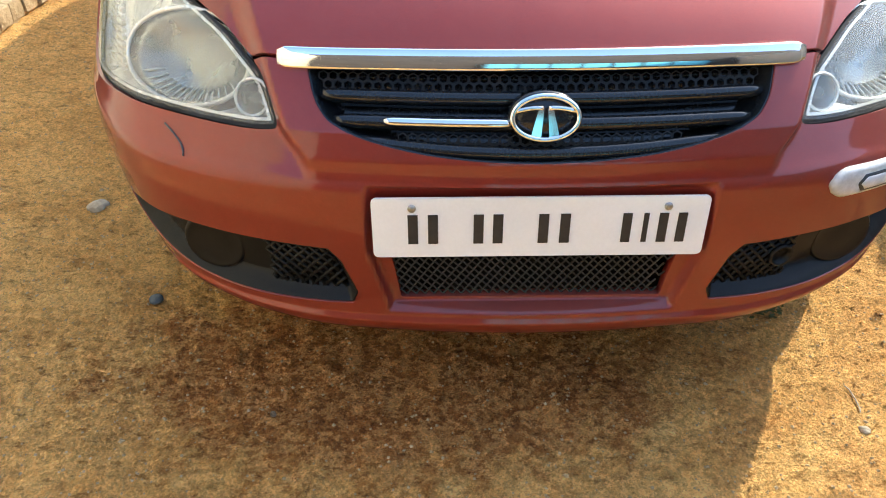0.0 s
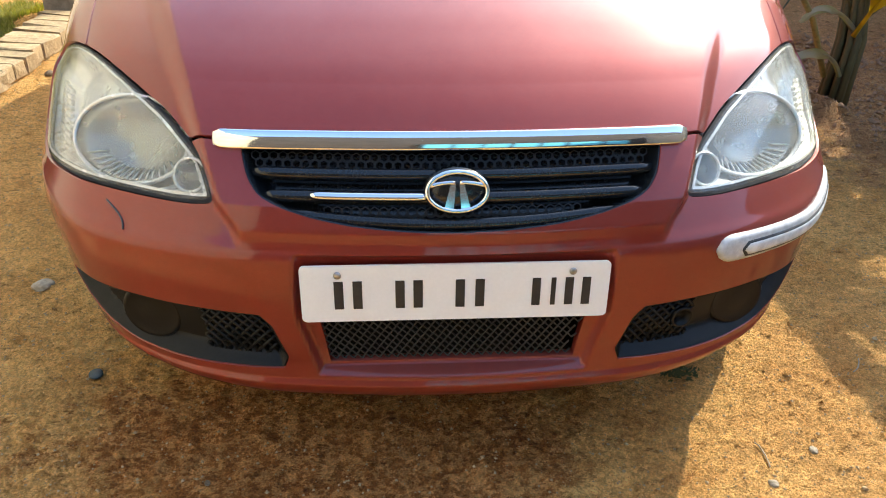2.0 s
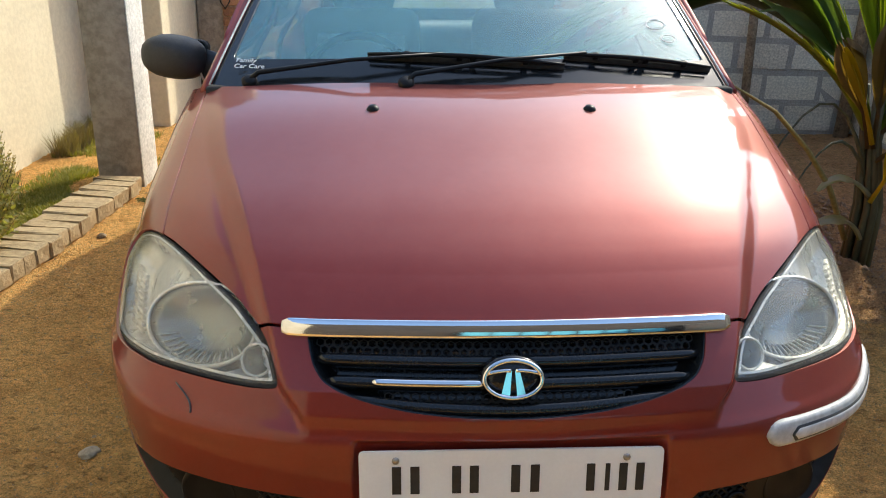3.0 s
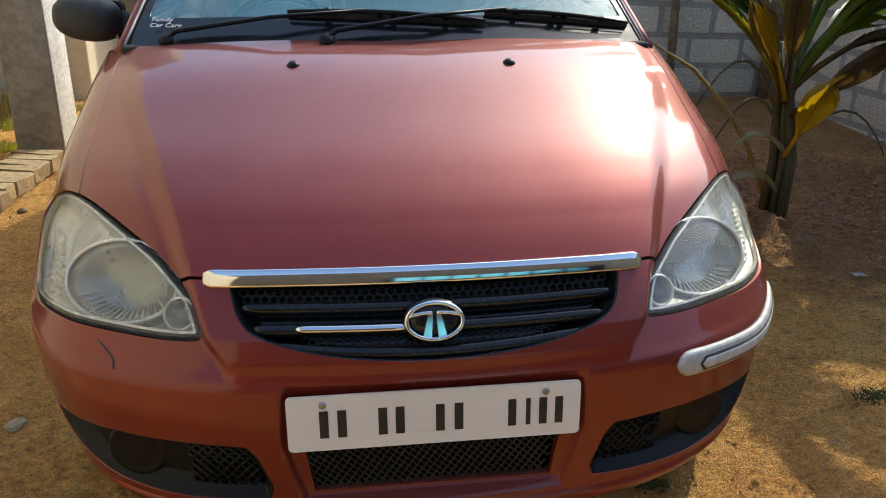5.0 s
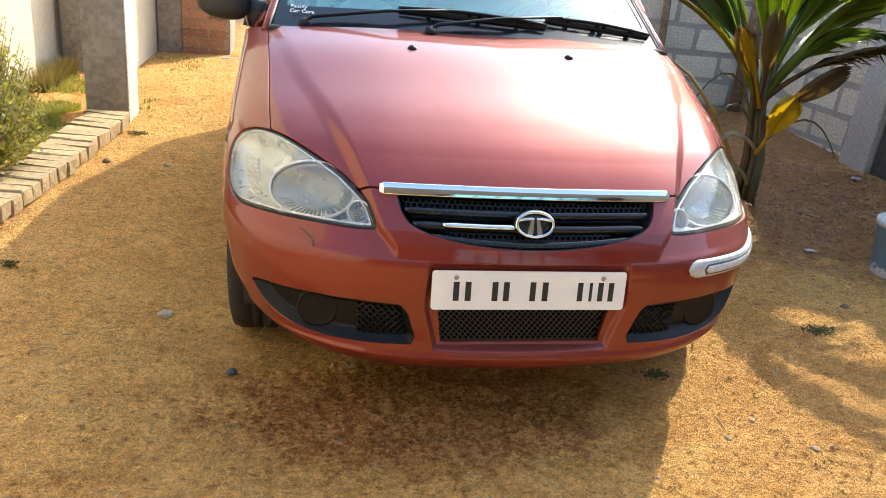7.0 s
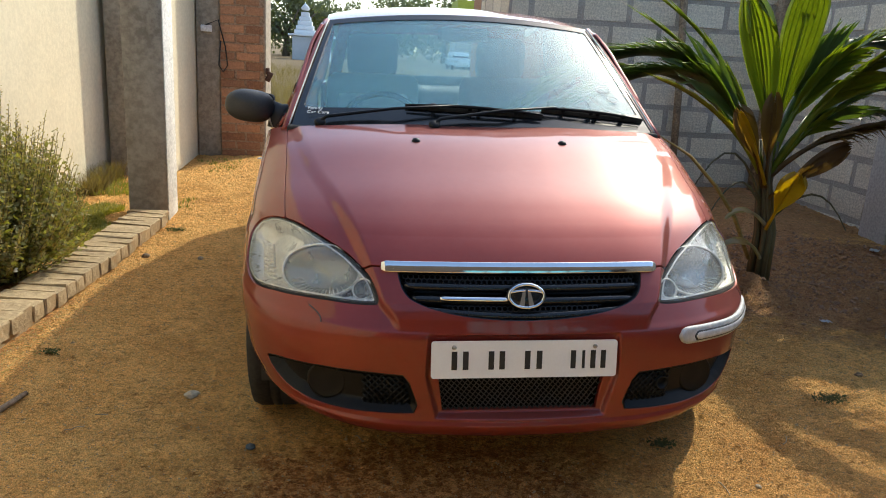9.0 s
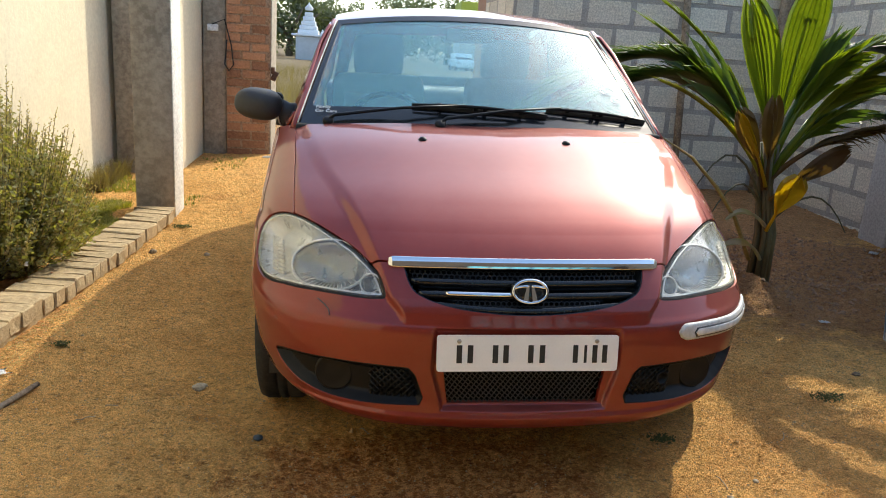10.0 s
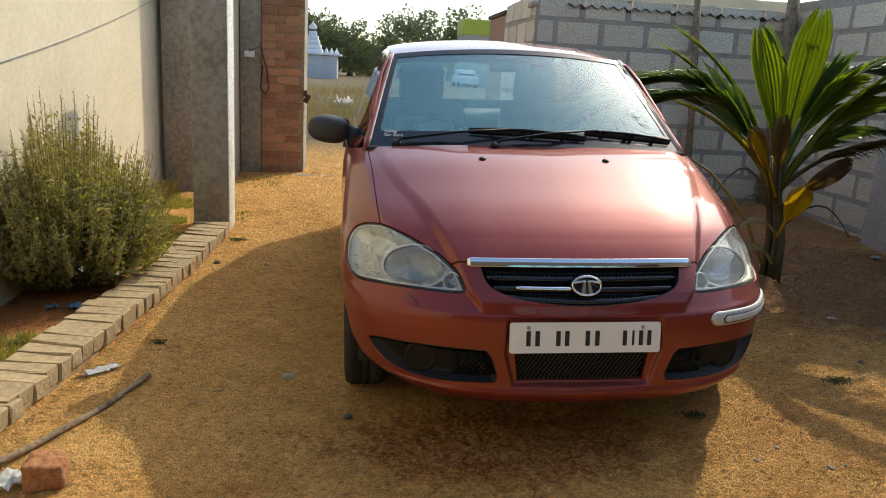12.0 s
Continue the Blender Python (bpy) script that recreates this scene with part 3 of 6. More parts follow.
# fog lamp pockets
for sgn, fog in ((-1, FOG_L), (1, FOG_R)):
    rng = (-.79, -.26, .12, .27) if sgn < 0 else (.26, .79, .12, .27)
    pocket = carve("fog_lamp_pocket", sunk(.03, fog, .022), fog, rng, .005, BLACK, car, "black plastic fog lamp pocket", gap=.001, flange=.01)
    m = facing(sgn * .545, .205, .028, (sgn * .2, -1, .05))
    part("fog_lamp_cover", lathe([(.055, -.012), (.055, .004), (.050, .010), (.046, .008), (.02, .010), (.0005, .0105)], 32, m), BLACK, pocket, "round black blanking cover")
    # diagonal lattice
    bm = bmesh.new()
    lo, hi = .305, .445
    for k in range(-7, 12):
        for d in (1, -1):
            pts = []
            for s in np.linspace(0, 1, 12):
                b = .155 + s * .09
                a = lo + k * .0195 + d * (s - .5) * .09
                edge_in = np.interp(b, [.146, .254], [.288, .322])
                if edge_in < a < hi:
                    pts.append(tuple(sunk(.022)(np.float64(sgn * a), np.float64(b))))
            if len(pts) > 1:
                t = tube([pts[0], pts[-1]], .0034, 5)
                bm2 = joined(bm, t)
                bm = bm2
    part("lattice", bm, BLACK, pocket)
    if sgn > 0:
        hole = facing(.415, .205, .016, (.2, -1, .05))
        part("tow_hole", lathe([(.0005, -.004), (.015, -.004), (.016, .003), (.020, .004), (.021, -.004)], 24, hole), BLACK, pocket, "round black hole for the towing eye")

# grille: sunk black tray, slats, honeycomb rows, chrome
grille = carve("grille", sunk(.045, GRILLE, .02), GRILLE, (-.345, .345, .40, .565), .005, GLOSS_BLACK, car, "glossy black grille with horizontal slats", gap=.001, flange=.012)


def sweep(a0, a1, bfun, height, depth, out, steps=40, taper=0.15, tilt=0.0, prof=None):
    """A bar along the front body between a0 and a1, its section rounded, standing out by out."""
    bm = bmesh.new()
    rings = []
    prof = prof or [(-1, -1), (-1, .3), (-.75, .8), (-.3, 1), (.3, 1), (.75, .8), (1, .3), (1, -1)]
    for s in np.linspace(0, 1, steps):
        a = a0 + (a1 - a0) * s
        near = min(1.0, min(s, 1 - s) / abs(taper)) if taper else 1.0
        end = near * .3 + .7 if taper > 0 else max(.12, math.sqrt(1 - (1 - near) ** 2))
        b = bfun(a)
        p, n = Vector(front(np.float64(a), np.float64(b))), normal_at(a, b)
        n = Matrix.Rotation(radians(tilt), 3, "X") @ n
        up = Vector((1, 0, 0)).cross(n).normalized() * -1
        up = up if up.z > 0 else -up
        rings.append([bm.verts.new(p + up * (u * height / 2 * end) + n * (out + (v - 1) * depth / 2)) for u, v in prof])
    for r, q in zip(rings, rings[1:]):
        for k in range(len(prof)):
            bm.faces.new((r[k], r[(k + 1) % len(prof)], q[(k + 1) % len(prof)], q[k]))
    bm.faces.new(rings[0][::-1])
    bm.faces.new(rings[-1])
    return bm


for bb, half, h, o in ((.500, .318, .022, -.006), (.463, .298, .022, -.006)):
    part("slat", sweep(-half, half, lambda a, q=bb: q + .0, h, .03, o, 48, 0.03), GLOSS_BLACK, grille)
part("lower_rim", sweep(-.27, .27, lambda a: .422 + .10 * a * a * 1.9, .02, .02, -.006, 40, .1), GLOSS_BLACK, grille)


def honeycomb(bb, half, rows, pitch, r):
    bm = bmesh.new()
    shape = sunk(.012)
    for k in range(rows):
        count = int(2 * half / pitch)
        for i in range(count + 1):
            a = -half + i * pitch + (pitch / 2 if k % 2 else 0)
            if abs(a) > half:
                continue
            b = bb - k * pitch * .87
            ring = [(a + q * math.cos(math.pi / 6 + math.pi / 3 * j), b + q * math.sin(math.pi / 6 + math.pi / 3 * j)) for q in (r, r * .74) for j in range(6)]
            vs = [bm.verts.new(tuple(shape(np.float64(x), np.float64(y)))) for x, y in ring]
            for j in range(6):
                bm.faces.new((vs[j], vs[(j + 1) % 6], vs[6 + (j + 1) % 6], vs[6 + j]))
    return bm


part("honeycomb", honeycomb(.527, .315, 2, .0145, .0083), BLACK, grille)
part("honeycomb", honeycomb(.440, .20, 2, .0145, .0083), BLACK, grille)
part("chrome_bar", sweep(-.376, .376, lambda a: .5525 - .004 * (a / .376) ** 2, .031, .024, .015, 70, 0.015, 29, [(-1, -1), (-1, .55), (-.985, .70), (-.95, .80)] + [(u, 1 - .21 * (u + .35) ** 2) for u in np.linspace(-.90, .90, 15)] + [(.95, .60), (.985, .44), (1, .1), (1, -1)]), CHROME, car, "bright chrome bar along the bonnet edge")
part("chrome_strip", sweep(-.225, -.045, lambda a: .461, .013, .012, .004, 24, .06), CHROME, grille, "thin chrome strip on the slat")

# oval chrome emblem of plain shapes
badge_m = facing(0, .471, -.010, (0, -1, .36))
ring = tube([badge_m @ Vector((.0465 * math.cos(q), .0305 * math.sin(q), .004)) for q in np.linspace(0, 2 * math.pi, 49)[:-1]], .0042, 8, True)
emblem = part("emblem", ring, CHROME, car, "oval chrome emblem on the grille")
part("backing", lathe([(.052, -.03), (.052, -.006), (.047, -.001), (.0005, 0)], 40, badge_m @ Matrix.Diagonal((1, .70, 1, 1))), GLOSS_BLACK, emblem)
for sgn in (-1, 1):
    bm = bmesh.new()
    vs = [bm.verts.new(badge_m @ Vector((sgn * x, y, z))) for z in (0, .005) for x, y in ((.0025, .014), (.010, .014), (.020, -.026), (.006, -.029))]
    for f in ((0, 1, 2, 3), (4, 5, 6, 7), (0, 1, 5, 4), (1, 2, 6, 5), (2, 3, 7, 6), (3, 0, 4, 7)):
        bm.faces.new([vs[k] for k in f])
    part("emblem_bar", bm, CHROME, emblem, smooth=False)
    part("emblem_arm", tube([badge_m @ Vector((sgn * x, .014 - 5 * (x - .01) ** 2, .003)) for x in np.linspace(.004, .042, 8)], .004, 6, flat=(1, 1)), CHROME, emblem)

# number plate in its sunk panel, with dark bars for the writing
corner = [(sx * (.242 + .008 * math.cos(q)), sz * (.0425 + .008 * math.sin(q))) for sx, sz, q0 in ((1, 1, 0), (-1, 1, 1), (-1, -1, 0), (1, -1, 1)) for q in [radians(v if q0 == 0 else 90 - v) for v in (0, 22, 45, 68, 90)]]
plate_bm = bmesh.new()
rims = [[plate_bm.verts.new((x * k, y, z * k)) for x, z in corner] for y, k in ((.002, 1), (-.0014, 1), (-.002, .996))]
for r, q in zip(rims, rims[1:]):
    for k in range(20):
        plate_bm.faces.new((r[k], r[(k + 1) % 20], q[(k + 1) % 20], q[k]))
plate_bm.faces.new(rims[0])
plate_bm.faces.new(rims[-1][::-1])
plate = part("number_plate", plate_bm, WHITE_PLATE, car, "white number plate with dark character bars, two screws", smooth=False)
plate.matrix_basis = pose(0, -.003, .4435, -8)
INK = surface("black_plate_ink", (.012, .012, .013), (.02, .02, .021), 30, .5)
for bx, bw in ((-.189, .015), (-.159, .015), (-.091, .015), (-.062, .015), (.006, .015), (.038, .015), (.130, .014), (.158, .008), (.184, .014), (.212, .014)):
    part("character_bar", box(bw, .0012, .050, .0005, pose(bx, -.0026, -.002)), INK, plate, smooth=False)
for bx in (-.190, .188):
    part("screw", lathe([(.0062, 0), (.0062, .002), (.004, .0035), (.0003, .004)], 16, pose(bx, -.002, .034, 90)), STEEL, plate, "bright screw head")


# lower air intake mesh
def mesh_screen():
    bm = bmesh.new()
    pitch, rows = .0150, 14
    z0, z1 = .276, .396
    step_z = (z1 - z0) / rows
    lines = []
    for k in range(rows):
        z = z0 + k * step_z
        wide = np.interp(z, [z0, z1], [.21, .236])
        n = int(2 * wide / pitch)
        for i in range(n):
            x = -wide + i * pitch + (pitch / 2 if k % 2 else 0)
            for d in (-1, 1):
                lines.append(((x, .026, z), (x + d * pitch / 2, .026, z + step_z)))
    for p, q in lines:
        p, q = Vector(p), Vector(q)
        u = (q - p).normalized()
        s = Vector((0, 1, 0)).cross(u) * .0010
        o = Vector((0, -.003, 0))
        vs = [bm.verts.new(v) for v in (p - s, q - s, q + s, p + s, p - s + o, q - s + o, q + s + o, p + s + o)]
        for f in ((4, 5, 6, 7), (0, 4, 7, 3), (1, 2, 6, 5), (0, 1, 5, 4), (3, 7, 6, 2)):
            bm.faces.new([vs[k] for k in f])
    return bm


part("intake_mesh", mesh_screen(), GREY_PLASTIC, car, "black expanded mesh in the lower intake", smooth=False)
# near-black sheets behind the openings, the bay's shade put into their colour
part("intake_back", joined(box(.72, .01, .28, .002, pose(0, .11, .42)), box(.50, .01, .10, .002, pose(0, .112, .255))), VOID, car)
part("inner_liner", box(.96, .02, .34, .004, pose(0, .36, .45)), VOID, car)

# pale side moulding on the car's left corner
part("corner_moulding", sweep(.440, .90, lambda a: .346 - (a - .452) * .03, .048, .014, .010, 60, -.07), SILVER, car, "pale grey corner rub strip")
part("moulding_groove", sweep(.486, .845, lambda a: .344 - (a - .452) * .03, .029, .006, .0124, 40, -.035), GREY_PLASTIC, car)
part("moulding_inset", sweep(.49, .84, lambda a: .344 - (a - .452) * .03, .0215, .006, .0138, 40, -.03), surface("moulding_line", (.58, .58, .57), (.62, .62, .61), 15, .4), car)

# scratch marks on the bumper
part("scratch", tube([tuple(front(np.float64(-.585 + .035 * s + .012 * math.sin(3 * s)), np.float64(.418 - .04 * s)) + np.array((0, -.0008, .0008))) for s in np.linspace(0, 1, 8)], .0016, 5), surface("dark_scratch", (.05, .04, .045), (.08, .07, .07), 20, .7), bumper)

# washer jets
for sgn in (-1, 1):
    part("washer_jet", joined(lathe([(.015, -.004), (.015, .005), (.010, .012), (.001, .014)], 16, Matrix.Translation((sgn * .25, .71, .901)) @ pose(0, 0, 0, 14)), box(.008, .010, .006, .002, pose(sgn * .25, .703, .908))), BLACK, hood)


# ---- sides with window openings and wheel arches ----
SIDE_Z, SIDE_X = np.array([.19, .25, .32, .5, .7, .82, .88, .92, 1.1, 1.27, 1.33]), np.array([.772, .802, .815, .822, .820, .805, .778, .752, .676, .600, .556])
FACE_Z = np.array([.20, .30, .40, .50, .555, .60, .645, .68, .70, .757, .82, .872, .93, 1.30])
FACE_Y = -.04 + np.array([.45, .487, .487, .50, .56, .60, .645, .715, .73, .86, 1.0, 1.16, 1.07, 1.66])


def side_of(sgn):
    def shape(a, b):
        a, b = np.asarray(a, float), np.asarray(b, float)
        x = along(SIDE_Z, SIDE_X, b)
        x = x - (.020 + .014 * np.clip((b - .5) / .15, 0, 1)) * np.clip((1.45 - a) / .4, 0, 1) - .005 * np.clip((1.15 - a) / .6, 0, 1) - .10 * np.clip((a - 2.7) / .7, 0, 1) ** 2
        return np.stack([sgn * x, np.broadcast_to(a, x.shape) * sgn * sgn, np.broadcast_to(b, x.shape)], -1)
    return shape


ARCH_F = lambda a, b: np.hypot(a - ARCH_Y, b - .27) - .318
ARCH_R = lambda a, b: np.hypot(a - 2.90, b - .27) - .318
REAR_LINE = lambda a, b: a - np.interp(b, [.2, .5, .9, 1.3], [3.36, 3.40, 3.34, 2.98])
WIN_F = outline([(1.14, .905), (1.30, 1.03), (1.62, 1.235), (1.72, 1.262), (2.02, 1.275), (2.06, .925)], 2)
WIN_R = outline([(2.14, .928), (2.12, 1.272), (2.60, 1.255), (2.80, 1.10), (2.82, .95)], 2)
FRONT_LINE = lambda a, b: np.interp(b, FACE_Z, FACE_Y) - a
for sgn in (-1, 1):
    shp = side_of(sgn)
    flip = (lambda a, b, q=shp: q(a, b))
    panels = (("front_wing_side", lambda a, b: a - (1.17 + .0 * b), lambda a, b: b - .90), ("front_door", lambda a, b: np.maximum(1.17 - a, a - 2.10), None), ("rear_door", lambda a, b: np.maximum(2.10 - a, a - 2.76), None), ("rear_quarter", lambda a, b: 2.76 - a, None))
    for nm, lim, extra in panels:
        fs = [lim, FRONT_LINE, REAR_LINE, out_of(ARCH_F), out_of(ARCH_R), out_of(WIN_F), out_of(WIN_R), lambda a, b: b - np.interp(a, [1.5, 1.9, 2.25, 2.65, 3.03], [1.262, 1.295, 1.305, 1.285, 1.22])] + ([extra] if extra else [])
        lo = {"front_wing_side": .40, "front_door": 1.1, "rear_door": 2.05, "rear_quarter": 2.70}[nm]
        hi = {"front_wing_side": 1.2, "front_door": 2.15, "rear_door": 2.95, "rear_quarter": 3.7}[nm]
        carve(nm, shp, both(*fs), (lo, hi, .20, 1.33), .02, PAINT, car, gap=.002, flange=0 if nm == "front_wing_side" else .012, flip=sgn < 0)
    for nm, win, rng in (("front_side_window", WIN_F, (1.1, 2.1, .88, 1.3)), ("rear_side_window", WIN_R, (2.1, 3.05, .88, 1.3))):
        w = carve(nm, shp, win, rng, .02, CABIN_DARK, car, gap=.001, thick=.004, flip=sgn < 0)
        w.visible_shadow = False
        carve("window_seal", shp, both(win, out_of(lambda a, b, f=win: f(a, b) + .016)), rng, .008, RUBBER, w, gap=.0, flange=.008, flip=sgn < 0)
    # wheels
    for wy in (.66, 2.90):
        wm = Matrix.Translation((sgn * .705, wy, .268)) @ pose(0, 0, 0, 0, 90 * sgn, 0)
        tyre = lathe([(.185, -.07), (.24, -.082), (.262, -.076), (.272, -.055), (.273, -.02), (.268, -.018), (.268, -.012), (.273, -.010), (.273, .010), (.268, .012), (.268, .018), (.273, .020), (.272, .055), (.262, .076), (.24, .082), (.185, .07)], 56, wm)
        wheel = part("wheel", tyre, RUBBER, car, "black dusty tyre")
        part("rim", lathe([(.18, -.05), (.186, .06), (.175, .066), (.165, .05), (.06, .045), (.03, .058), (.001, .06)], 40, wm), STEEL, wheel)
    # liner shell in the arch, added to keep sun from passing through
    shell = bmesh.new()
    arcs = [[shell.verts.new((sgn * x, ARCH_Y + r * math.cos(q), .275 + r * math.sin(q))) for q in np.linspace(radians(-12), radians(192), 22)] for x, r in ((.50, .305), (.735, .305), (.735, .312), (.50, .312))]
    for r, q in zip(arcs, arcs[1:] + arcs[:1]):
        for k in range(21):
            shell.faces.new((r[k], r[k + 1], q[k + 1], q[k]))
    part("wheel_arch_liner", shell, RUBBER, car)
    part("arch_inner_panel", box(.02, .62, .36, .005, pose(sgn * .50, ARCH_Y, .42)), RUBBER, car)

# unseen boxes that fill the bay, added to block sun leaking through it
part("bulkhead", box(1.40, .05, .70, .01, pose(0, 1.0, .56)), RUBBER, car)
part("engine_block", box(1.0, .55, .40, .05, pose(0, .62, .42)), RUBBER, car)
part("scuttle", box(1.02, .14, .03, .01, pose(0, .97, .880)), BLACK, car)
# underside
# unseen tray added to stop a sun patch on the ground below
part("bumper_undertray", box(1.10, .26, .012, .004, pose(0, .34, .235)), RUBBER, car)
part("underbody", box(1.10, 2.76, .03, .01, pose(0, 1.86, .23)), RUBBER, car)


# ---- windscreen, roof, cabin ----
def screen(a, b):
    """a across from -1 to 1, b from 0 at the foot to 1 at the top."""
    a, b = np.asarray(a, float), np.asarray(b, float)
    x = a * (.70 * (1 - b) + .575 * b)
    y = (.855 + .16 * a * a) * (1 - b) + (1.56 + .075 * a * a) * b
    z = (.927 - .022 * a * a) * (1 - b) + (1.322 - .040 * a * a) * b + .035 * b * (1 - b)
    return np.stack([x, y, z], -1)


PANE = lambda a, b: np.maximum(np.abs(a) - .955, np.maximum(.035 - b, b - .955))
ws = carve("windscreen", screen, PANE, (-1, 1, 0, 1), .04, DUSTY_SKY, car, "clear windscreen with sky reflections", gap=0, thick=.005)
ws.visible_shadow = False
FRAME = lambda a, b: np.maximum(np.maximum(np.abs(a) - .985, np.maximum(-.02 - b, b - .985)), -(np.maximum(np.abs(a) - .945, np.maximum(.135 - b, b - .93))))
carve("windscreen_seal", lambda a, b: screen(a, b) + np.array((0, -.0016, .0024)), FRAME, (-1.0, 1.0, -.02, 1.0), .02, GLOSS_BLACK, ws, flange=.01)
part("cowl_panel", sweep(-.60, .60, lambda a: TOP_B - .001, .03, .02, -.012, 40, .05), BLACK, car)


def roof(a, b):
    a, b = np.asarray(a, float), np.asarray(b, float)
    foot = screen(a, np.full(np.broadcast(a, b).shape, .99))
    rise = np.where(b < .45, .040 * (1 - (1 - b / .45) ** 2), .040 - .20 * (b - .45) ** 2)
    x = foot[..., 0] * (1 + .03 * np.sin(np.pi * b)) * (1 - .05 * b * b)
    return np.stack([x, foot[..., 1] * (1 - b) + 1.56 * b + b * 1.40, foot[..., 2] + rise - .012 * np.abs(a) ** 8], -1)


carve("roof", roof, lambda a, b: np.maximum(np.abs(a) - 1, np.maximum(-b, b - 1)), (-1, 1, 0, 1), .04, PAINT, car, "red roof, sunlit", gap=0, flange=.006)
for sgn in (-1, 1):
    pil = tube([tuple(screen(np.float64(sgn * 1.0), np.float64(b)) + np.array((sgn * .004, .012, -.004))) for b in np.linspace(-.03, .985, 14)], .016, 8, flat=(1, 1))
    part("a_pillar", pil, PAINT, car)
    part("screen_trim", tube([tuple(screen(np.float64(sgn * .99), np.float64(b)) + np.array((0, -.008, .006))) for b in np.linspace(0, .985, 14)], .003, 6), SILVER, car)


def tailgate(a, b):
    a, b = np.asarray(a, float), np.asarray(b, float)
    x = a * (.66 - .10 * b)
    y = 3.34 - .40 * b - .08 * a * a
    z = .88 + .40 * b - .02 * a * a
    return np.stack([-x, y, z], -1)


REAR_PANE = lambda a, b: np.maximum(np.abs(a) - .88, np.maximum(.1 - b, b - .86))
carve("tailgate", tailgate, both(lambda a, b: np.maximum(np.abs(a) - 1, np.maximum(-b, b - 1)), out_of(REAR_PANE)), (-1, 1, 0, 1), .04, PAINT, car, flange=.02)
rw = carve("rear_window", tailgate, REAR_PANE, (-1, 1, 0, 1), .05, CLEAR, car, thick=.004)
rw.visible_shadow = False
part("rear_body", box(1.40, .06, .66, .03, pose(0, 3.34, .55)), PAINT, car)

# cabin: dashboard, wheel, seats, headlining
dash = part("dashboard", joined(box(1.30, .42, .16, .05, pose(0, 1.22, .82)), box(1.3, .25, .3, .05, pose(0, 1.35, .70))), DARK_TRIM, car, "dark grey dashboard")
part("headlining", box(.78, 1.0, .012, .004, pose(0, 2.28, 1.285)), SEAT_LIGHT, car)
part("cabin_floor", box(1.36, 2.3, .03, .01, pose(0, 2.3, .33)), DARK_TRIM, car)
steer = part("steering_wheel", tube([Matrix.Translation((-.34, 1.50, .81)) @ pose(0, 0, 0, 62) @ Vector((.185 * math.cos(q), .185 * math.sin(q), 0)) for q in np.linspace(0, 2 * math.pi, 41)[:-1]], .014, 8, True), DARK_TRIM, car)
part("steering_hub", box(.16, .10, .05, .02, Matrix.Translation((-.34, 1.51, .80)) @ pose(0, 0, 0, 62)), DARK_TRIM, steer)
for sx in (-.37, .33):
    seat = part("front_seat", box(.50, .50, .16, .06, pose(sx, 1.95, .52), 3), SEAT, car, "grey cloth front seat with headrest")
    part("backrest", box(.48, .15, .56, .06, pose(sx, 2.28, .74, 14), 3), SEAT_LIGHT if sx < 0 else SEAT, seat)
    if sx < 0:
        part("seat_panel", box(.36, .05, .30, .022, pose(sx, 2.19, .775, 14), 3), SEAT_COVER, seat, "pale cover on the lower backrest")
    part("headrest", box(.27, .12, .23, .055, pose(sx, 2.39, 1.10, 10), 3), SEAT, seat)
    for dx in (-.05, .05):
        part("headrest_post", tube([(sx + dx, 2.36, .96), (sx + dx, 2.38, 1.04)], .007, 6), STEEL, seat)
rear_seat = part("rear_seat", box(1.24, .48, .18, .06, pose(0, 2.72, .55), 3), SEAT, car, "grey cloth rear bench")
part("backrest", box(1.24, .14, .40, .05, pose(0, 2.94, .70, 14), 3), SEAT, rear_seat)
part("parcel_shelf", box(1.16, .30, .03, .01, pose(0, 3.13, .875)), DARK_TRIM, car)
part("tailgate_trim", box(1.16, .02, .09, .008, pose(0, 3.215, .905)), DARK_TRIM, car)
part("inside_mirror", box(.22, .03, .06, .015, pose(.02, 1.62, 1.235, -10)), DARK_TRIM, car)

# door mirror, on the car's right side alone in view
def egg(rx, ry, rz, m, n=28):
    b = bmesh.new()
    bmesh.ops.create_uvsphere(b, u_segments=n, v_segments=n // 2, radius=1)
    for v in b.verts:
        k = (abs(v.co.x) ** 2.8 + abs(v.co.y) ** 2.8 + abs(v.co.z) ** 2.8) ** (-1 / 2.8)
        v.co = Vector((v.co.x * k * rx, (v.co.y if v.co.y < 0 else v.co.y * .45) * k * ry, v.co.z * k * rz * (1 - .18 * (v.co.x < 0) * v.co.x ** 2)))
    b.transform(m)
    return b


mirror = part("door_mirror", egg(.096, .075, .064, pose(-.878, 1.345, .938, 0, 6, -8)), GREY_PLASTIC, car, "matt dark grey door mirror")
part("mirror_glass", box(.150, .006, .095, .02, pose(-.862, 1.385, .940, 0, 6, -8), 3), DARK_TRIM, mirror)
part("mirror_foot", tube([(-.800, 1.36, .905), (-.765, 1.365, .895), (-.72, 1.37, .885)], [.050, .046, .056], 14, flat=(.7, 1.1)), GREY_PLASTIC, mirror)
part("mirror_seam", tube([Matrix.Translation((-.803, 1.358, .906)) @ pose(0, 0, 0, 0, 80, 0) @ Vector((.056 * math.cos(q), .042 * math.sin(q), 0)) for q in np.linspace(0, 2 * math.pi, 25)[:-1]], .0035, 6, True), SILVER, mirror)
for sgn in (-1, 1):
    part("door_handle", box(.02, .14, .03, .008, pose(sgn * .80, 1.95, .78)), BLACK, car)


